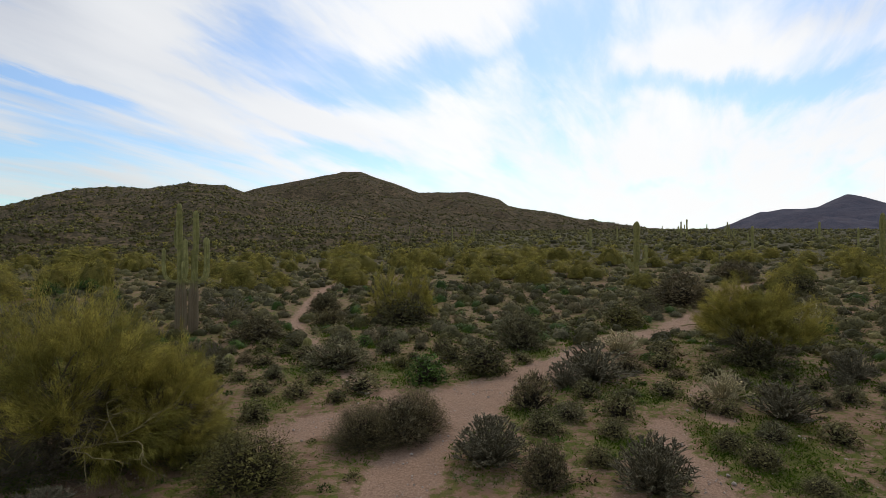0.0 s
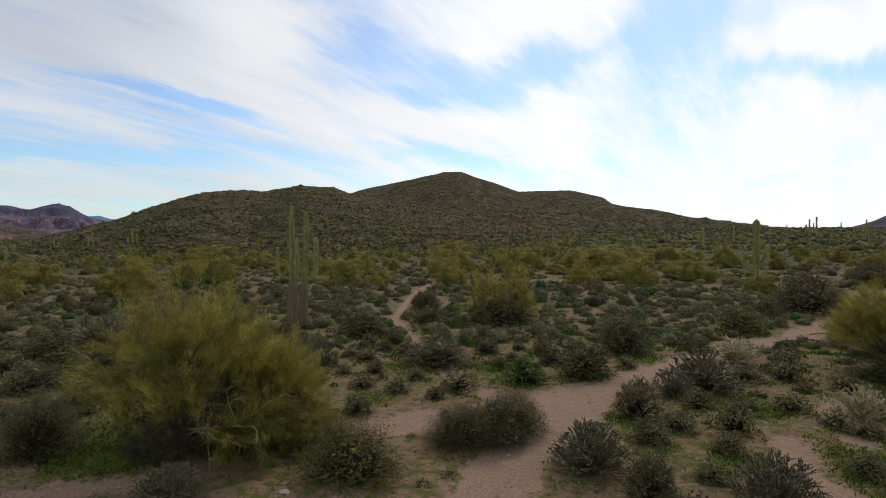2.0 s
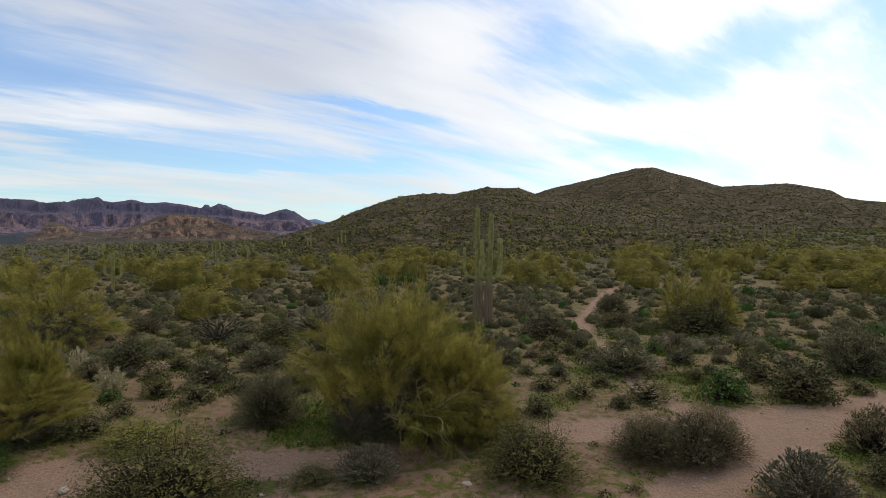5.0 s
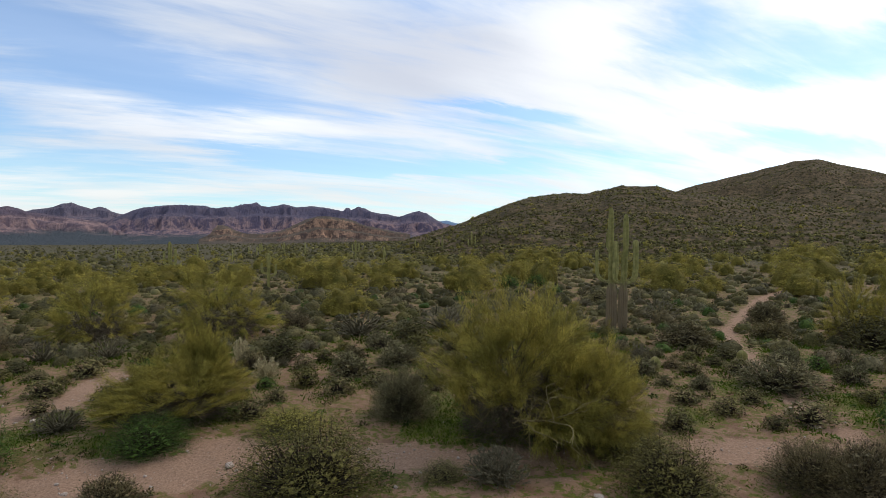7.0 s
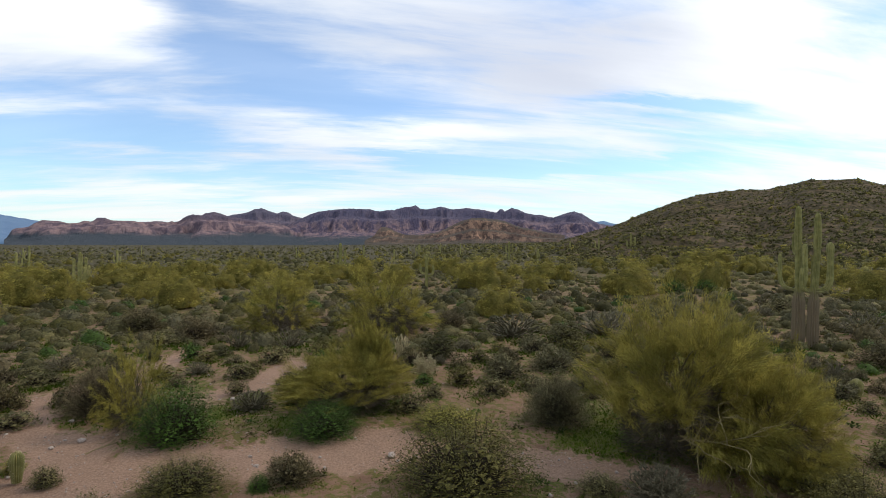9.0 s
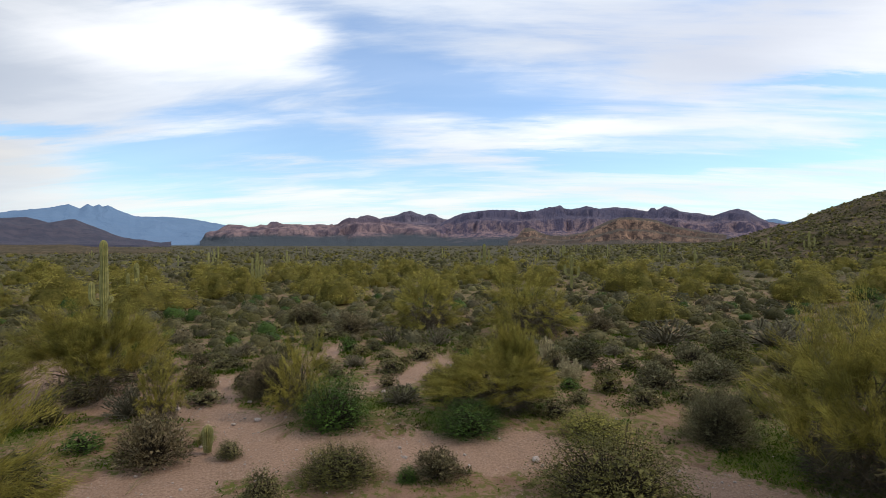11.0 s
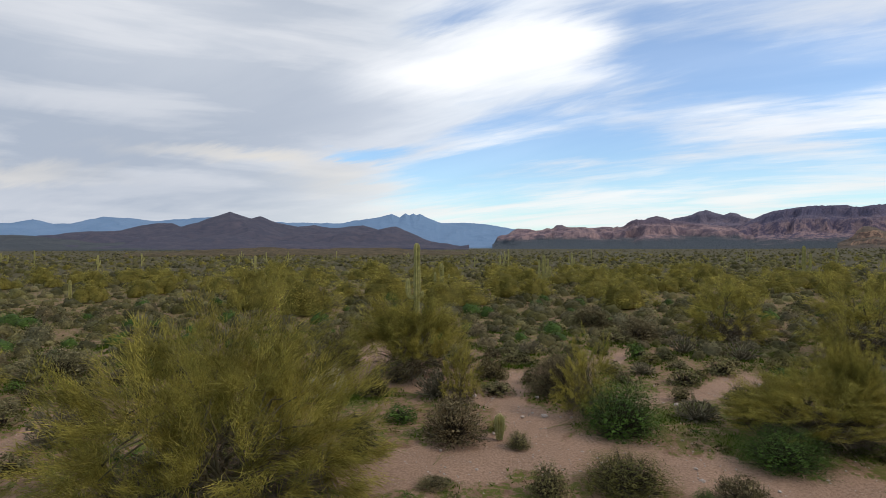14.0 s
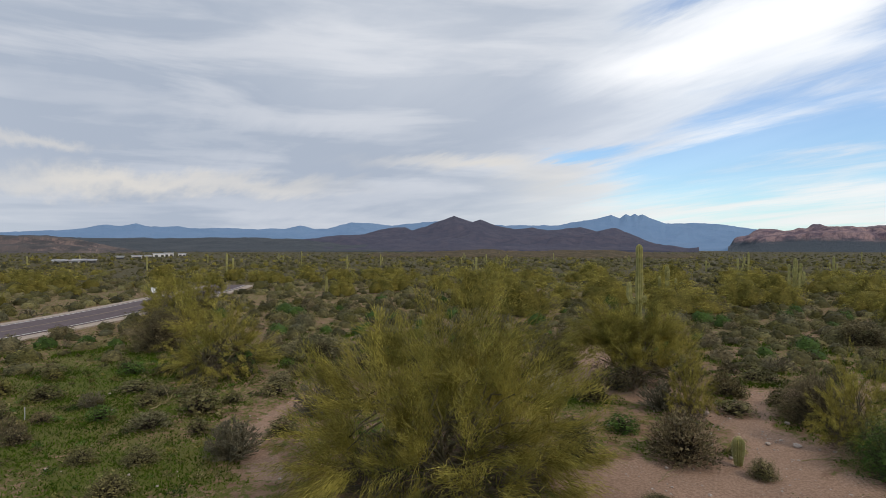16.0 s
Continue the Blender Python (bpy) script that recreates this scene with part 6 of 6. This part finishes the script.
put("palo_verde", 18.70, 74.20, 6.08, 2.84)
put("brown", 36.39, 69.60, 5.91, 2.84)
put("palo_verde", -72.34, 37.93, 6.15, 3.49)
put("palo_verde", -82.96, 16.90, 5.30, 3.11)
put("palo_verde", -13.92, 84.60, 7.29, 3.73)
put("palo_verde", -67.18, 61.33, 8.15, 3.45)
put("palo_verde", -94.19, 2.83, 7.62, 3.00)
put("palo_verde", -89.46, 35.55, 7.44, 3.14)
put("palo_verde", 9.05, 96.78, 10.46, 3.70)
put("palo_verde", -99.52, -7.27, 7.34, 3.24)
put("palo_verde", -60.59, 96.72, 11.13, 3.85)


# ---- the rest of the scrub, set out at random off the trails ----
def clear(x, y, gap):
    p = np.array(STANDING)
    return not np.any((p[:, 0] - x) ** 2 + (p[:, 1] - y) ** 2 < (gap + p[:, 2]) ** 2)


def scatter(rng, n, az0, az1, near, depth, power):
    """Random places: x, y, direction, distance, bare trail, distance from the road."""
    az, r = rng.uniform(az0, az1, n), near + depth * rng.uniform(size=n) ** power
    x, y = -np.sin(np.radians(az)) * r, np.cos(np.radians(az)) * r
    return zip(x.tolist(), y.tolist(), az.tolist(), r.tolist(), trail_near(x, y).tolist(), off_road_many(x, y).tolist())


lot = np.random.default_rng(123)
KINDS = ["bursage", "grey", "dark", "brown", "bursage", "olive", "cholla", "green"]
TALLY = {}
for x, y, az, r, bare, road_gap in scatter(lot, 7000, -44, 168, 17, 47, 0.72):
    kind = KINDS[int(lot.integers(len(KINDS)))]
    wide = float(lot.uniform(0.8, 1.9) + (0.4 if r > 45 else 0.0)) * (0.75 if kind == "cholla" else 1.0)
    if (az > 140 and 22 < r and lot.uniform() < 0.4) or (r < 22 and lot.uniform() < 0.75):
        continue
    if TALLY.get(kind, 0) >= (100 if kind == "cholla" else 290) or road_gap < 4.6 + wide * 0.4:
        continue
    if bare > 0.1 or not clear(x, y, wide * (0.46 if r > 28 else 0.6)):
        continue
    TALLY[kind] = TALLY.get(kind, 0) + 1
    put(kind, x, y, wide, wide * float(lot.uniform(0.42, 0.68)))
trees = 0
for x, y, az, r, bare, road_gap in scatter(lot, 2600, -42, 166, 34, 92, 0.72):
    wide = float(lot.uniform(2.4, 5.2))
    if trees >= 200 or bare > 0.1 or road_gap < 6.5 or not clear(x, y, wide * 0.30):
        continue
    if (r < 65 and -30 < az < 28 and lot.uniform() < 0.7) or (r < 60 and 75 < az < 98 and lot.uniform() < 0.6):
        continue
    put("palo_verde", x, y, wide, wide * float(lot.uniform(0.55, 0.78)))
    trees += 1


def far_scrub(name, label, mat, count, near, far, az0, az1, wide, n_blades, width, seed, height, surface, reach=0.15, bodies=True):
    """Countless far bushes as one mesh of small twigs and leaves."""
    rng = np.random.default_rng(seed)
    az = np.radians(rng.uniform(az0, az1, count))
    r = near * (far / near) ** (rng.uniform(size=count) ** 0.8)
    x, y = -np.sin(az) * r, np.cos(az) * r
    keep = (off_road_many(x, y) > 4.4) & (trail_near(x, y) < 0.1)
    x, y, r, az = x[keep], y[keep], r[keep], az[keep]
    z = surface(x, y, az, r)
    count = len(x)
    w = rng.uniform(*wide, count)
    i = np.repeat(np.arange(count), np.clip(n_blades * 110 / np.hypot(x, y), 0.45 * n_blades, 3.0 * n_blades).astype(int))
    a, e = rng.uniform(0, 2 * np.pi, len(i)), np.arcsin(rng.uniform(0.0, 1.0, len(i)))
    rad = rng.uniform(0.78, 1.06, len(i)) if bodies else rng.uniform(0.62, 1.0, len(i))
    o = np.stack([np.cos(a) * np.cos(e) * 0.5, np.sin(a) * np.cos(e) * 0.5, np.sin(e) * height], 1) * (rad * w[i])[:, None]
    c = np.stack([x, y, z], 1)[i] + o
    k = w[i] * np.clip(np.hypot(x, y) / 120, 0.7, 1)[i]
    v, f = shell(rng, c, o * [1, 1, 1.2] / w[i][:, None] * 2, width * k * rng.uniform(0.6, 1.3, len(i)), 0.5)
    tone = np.clip(rng.normal(0.5, 0.27, count), 0, 1)[i]
    spike = rng.uniform(size=len(i)) < 0.3
    v, f = joined((v, f), blades(rng, c[spike], c[spike] + unit(o[spike] + rng.normal(0, 0.3, o[spike].shape) * w[i][spike][:, None]) * (reach * k[spike])[:, None], 0.5 * width * k[spike]))
    tuft = np.repeat(np.r_[tone, tone[spike]], 3)
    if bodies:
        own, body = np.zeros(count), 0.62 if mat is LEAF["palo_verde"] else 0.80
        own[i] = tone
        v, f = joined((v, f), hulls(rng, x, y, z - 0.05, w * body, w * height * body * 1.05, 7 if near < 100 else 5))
        # Bodies get a cut of their bush's tone, inner shade set as colour.
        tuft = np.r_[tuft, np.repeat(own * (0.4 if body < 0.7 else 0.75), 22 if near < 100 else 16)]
    return tagged(new(name, mesh(name, v, f, mat, True, tuft)), label, "scrub", kind="stuff")


def on_land(x, y, az, r):
    return land(x, y)


def on_hill(crest, far, foot, gully, seed):
    return lambda x, y, az, r: np.maximum(ridge_height(np.degrees(az), r, crest, far, foot, gully, seed, 1.1), land(x, y)) - 0.1


far_scrub("far_palo_verdes", "yellow-green palo verdes crowding the far plain", LEAF["palo_verde"], 900, 95, 620, -44, 168, (1.8, 4.0), 190, 0.028, 51, 0.58, on_land, 0.10)
far_scrub("far_scrub", "olive bushes crowding the far plain", LEAF["olive"], 2200, 80, 1300, -44, 168, (1.2, 3.0), 50, 0.05, 58, 0.5, on_land, 0.1)
far_scrub("far_scrub", "grey-green scrub covering the plain", LEAF["bursage"], 4600, 58, 420, -44, 168, (0.8, 2.0), 24, 0.07, 52, 0.42, on_land, 0.12)
far_scrub("far_scrub", "dark brush scattered over the plain", LEAF["dark"], 2800, 58, 1300, -44, 168, (0.9, 2.4), 24, 0.07, 53, 0.45, on_land, 0.12)
far_scrub("far_scrub", "brown twiggy brush scattered over the plain", LEAF["brown"], 2600, 58, 500, -44, 168, (0.8, 2.0), 24, 0.07, 57, 0.45, on_land, 0.15)
NEAR_SLOPE, PEAK_SLOPE = on_hill(HILL_NEAR, 340, 120, 4.5, 1.0), on_hill(HILL_PEAK, 680, 330, 10, 2.2)
far_scrub("hill_scrub", "scrub dotting the low stony hill", LEAF["dark"], 11000, 120, 346, -4, 46, (0.6, 1.6), 9, 0.30, 54, 0.5, NEAR_SLOPE, 0.3, False)
far_scrub("hill_scrub", "olive bushes dotting the low stony hill", LEAF["olive"], 9000, 120, 346, -4, 46, (0.6, 1.7), 5, 0.12, 64, 0.55, NEAR_SLOPE, 0.2)
far_scrub("hill_scrub", "palo verdes dotting the low stony hill", LEAF["palo_verde"], 320, 120, 345, -4, 46, (1.4, 3.2), 24, 0.10, 55, 0.6, NEAR_SLOPE, 0.2)
far_scrub("hill_scrub", "scrub dotting the peaked hill", LEAF["dark"], 14000, 330, 676, -20, 26, (0.9, 2.3), 10, 0.32, 56, 0.45, PEAK_SLOPE, 0.3, False)
far_scrub("hill_scrub", "olive bushes on the peaked hill", LEAF["olive"], 5000, 330, 676, -20, 26, (1.0, 2.4), 3, 0.12, 67, 0.5, PEAK_SLOPE, 0.2)
far_scrub("far_scrub", "dark brush speckling the plain towards the mountains", LEAF["dark"], 7000, 170, 1700, -44, 168, (1.2, 3.6), 8, 0.12, 59, 0.42, on_land, 0.2)
far_scrub("far_scrub", "olive brush on the long slope below the hills", LEAF["olive"], 4000, 150, 760, -44, 60, (1.4, 3.4), 10, 0.12, 60, 0.45, on_land, 0.2)
far_scrub("low_scrub", "low grey-green bushes filling the gaps", LEAF["bursage"], 1900, 32, 95, -44, 140, (0.5, 1.1), 26, 0.075, 65, 0.42, on_land, 0.2)
far_scrub("low_scrub", "low dark bushes filling the gaps", LEAF["dark"], 1500, 36, 110, -44, 140, (0.5, 1.3), 26, 0.075, 66, 0.42, on_land, 0.2)


def foot_grass():
    """Green winter annuals in the shade at the feet of the nearer bushes, as one mesh."""
    rng = np.random.default_rng(71)
    p = np.array([q for q in STANDING if math.hypot(q[0], q[1]) < 42 and q[2] > 0.25])
    p = p[rng.uniform(size=len(p)) < 0.85]
    reach = p[:, 2] * rng.uniform(0.9, 1.5, len(p)) + 0.15
    aside_by = unit(np.stack([rng.normal(0, 0.6, len(p)) - p[:, 0] / 30, rng.normal(0, 0.6, len(p)) - p[:, 1] / 30], 1)) * (p[:, 2] * 0.55)[:, None]
    i = np.repeat(np.arange(len(p)), np.clip(150 * reach ** 2, 60, 420).astype(int))
    a, r = rng.uniform(0, 2 * np.pi, len(i)), np.sqrt(rng.uniform(0, 1, len(i))) * rng.uniform(0.6, 1.0, len(i))
    x = p[i, 0] + aside_by[i, 0] + np.cos(a) * r * reach[i]
    y = p[i, 1] + aside_by[i, 1] + np.sin(a) * r * reach[i]
    keep = trail_near(x, y) < 0.5
    x, y = x[keep], y[keep]
    foot = np.stack([x, y, land(x, y) + 0.1 * wave(x, y, 7.0) * 0.9 - 0.03], 1)
    far = np.clip(np.hypot(x, y) / 20, 0.8, 1.8)
    tip = foot + np.stack([rng.normal(0, 0.06, len(x)), rng.normal(0, 0.06, len(x)), rng.uniform(0.06, 0.13, len(x))], 1) * far[:, None]
    v, f = blades(rng, foot, tip, 0.05 * far)
    return tagged(new("winter_weeds", mesh("winter_weeds", v, f, LEAF["grass"])), "vivid green winter grass round the feet of bushes", "grass", kind="stuff")


foot_grass()
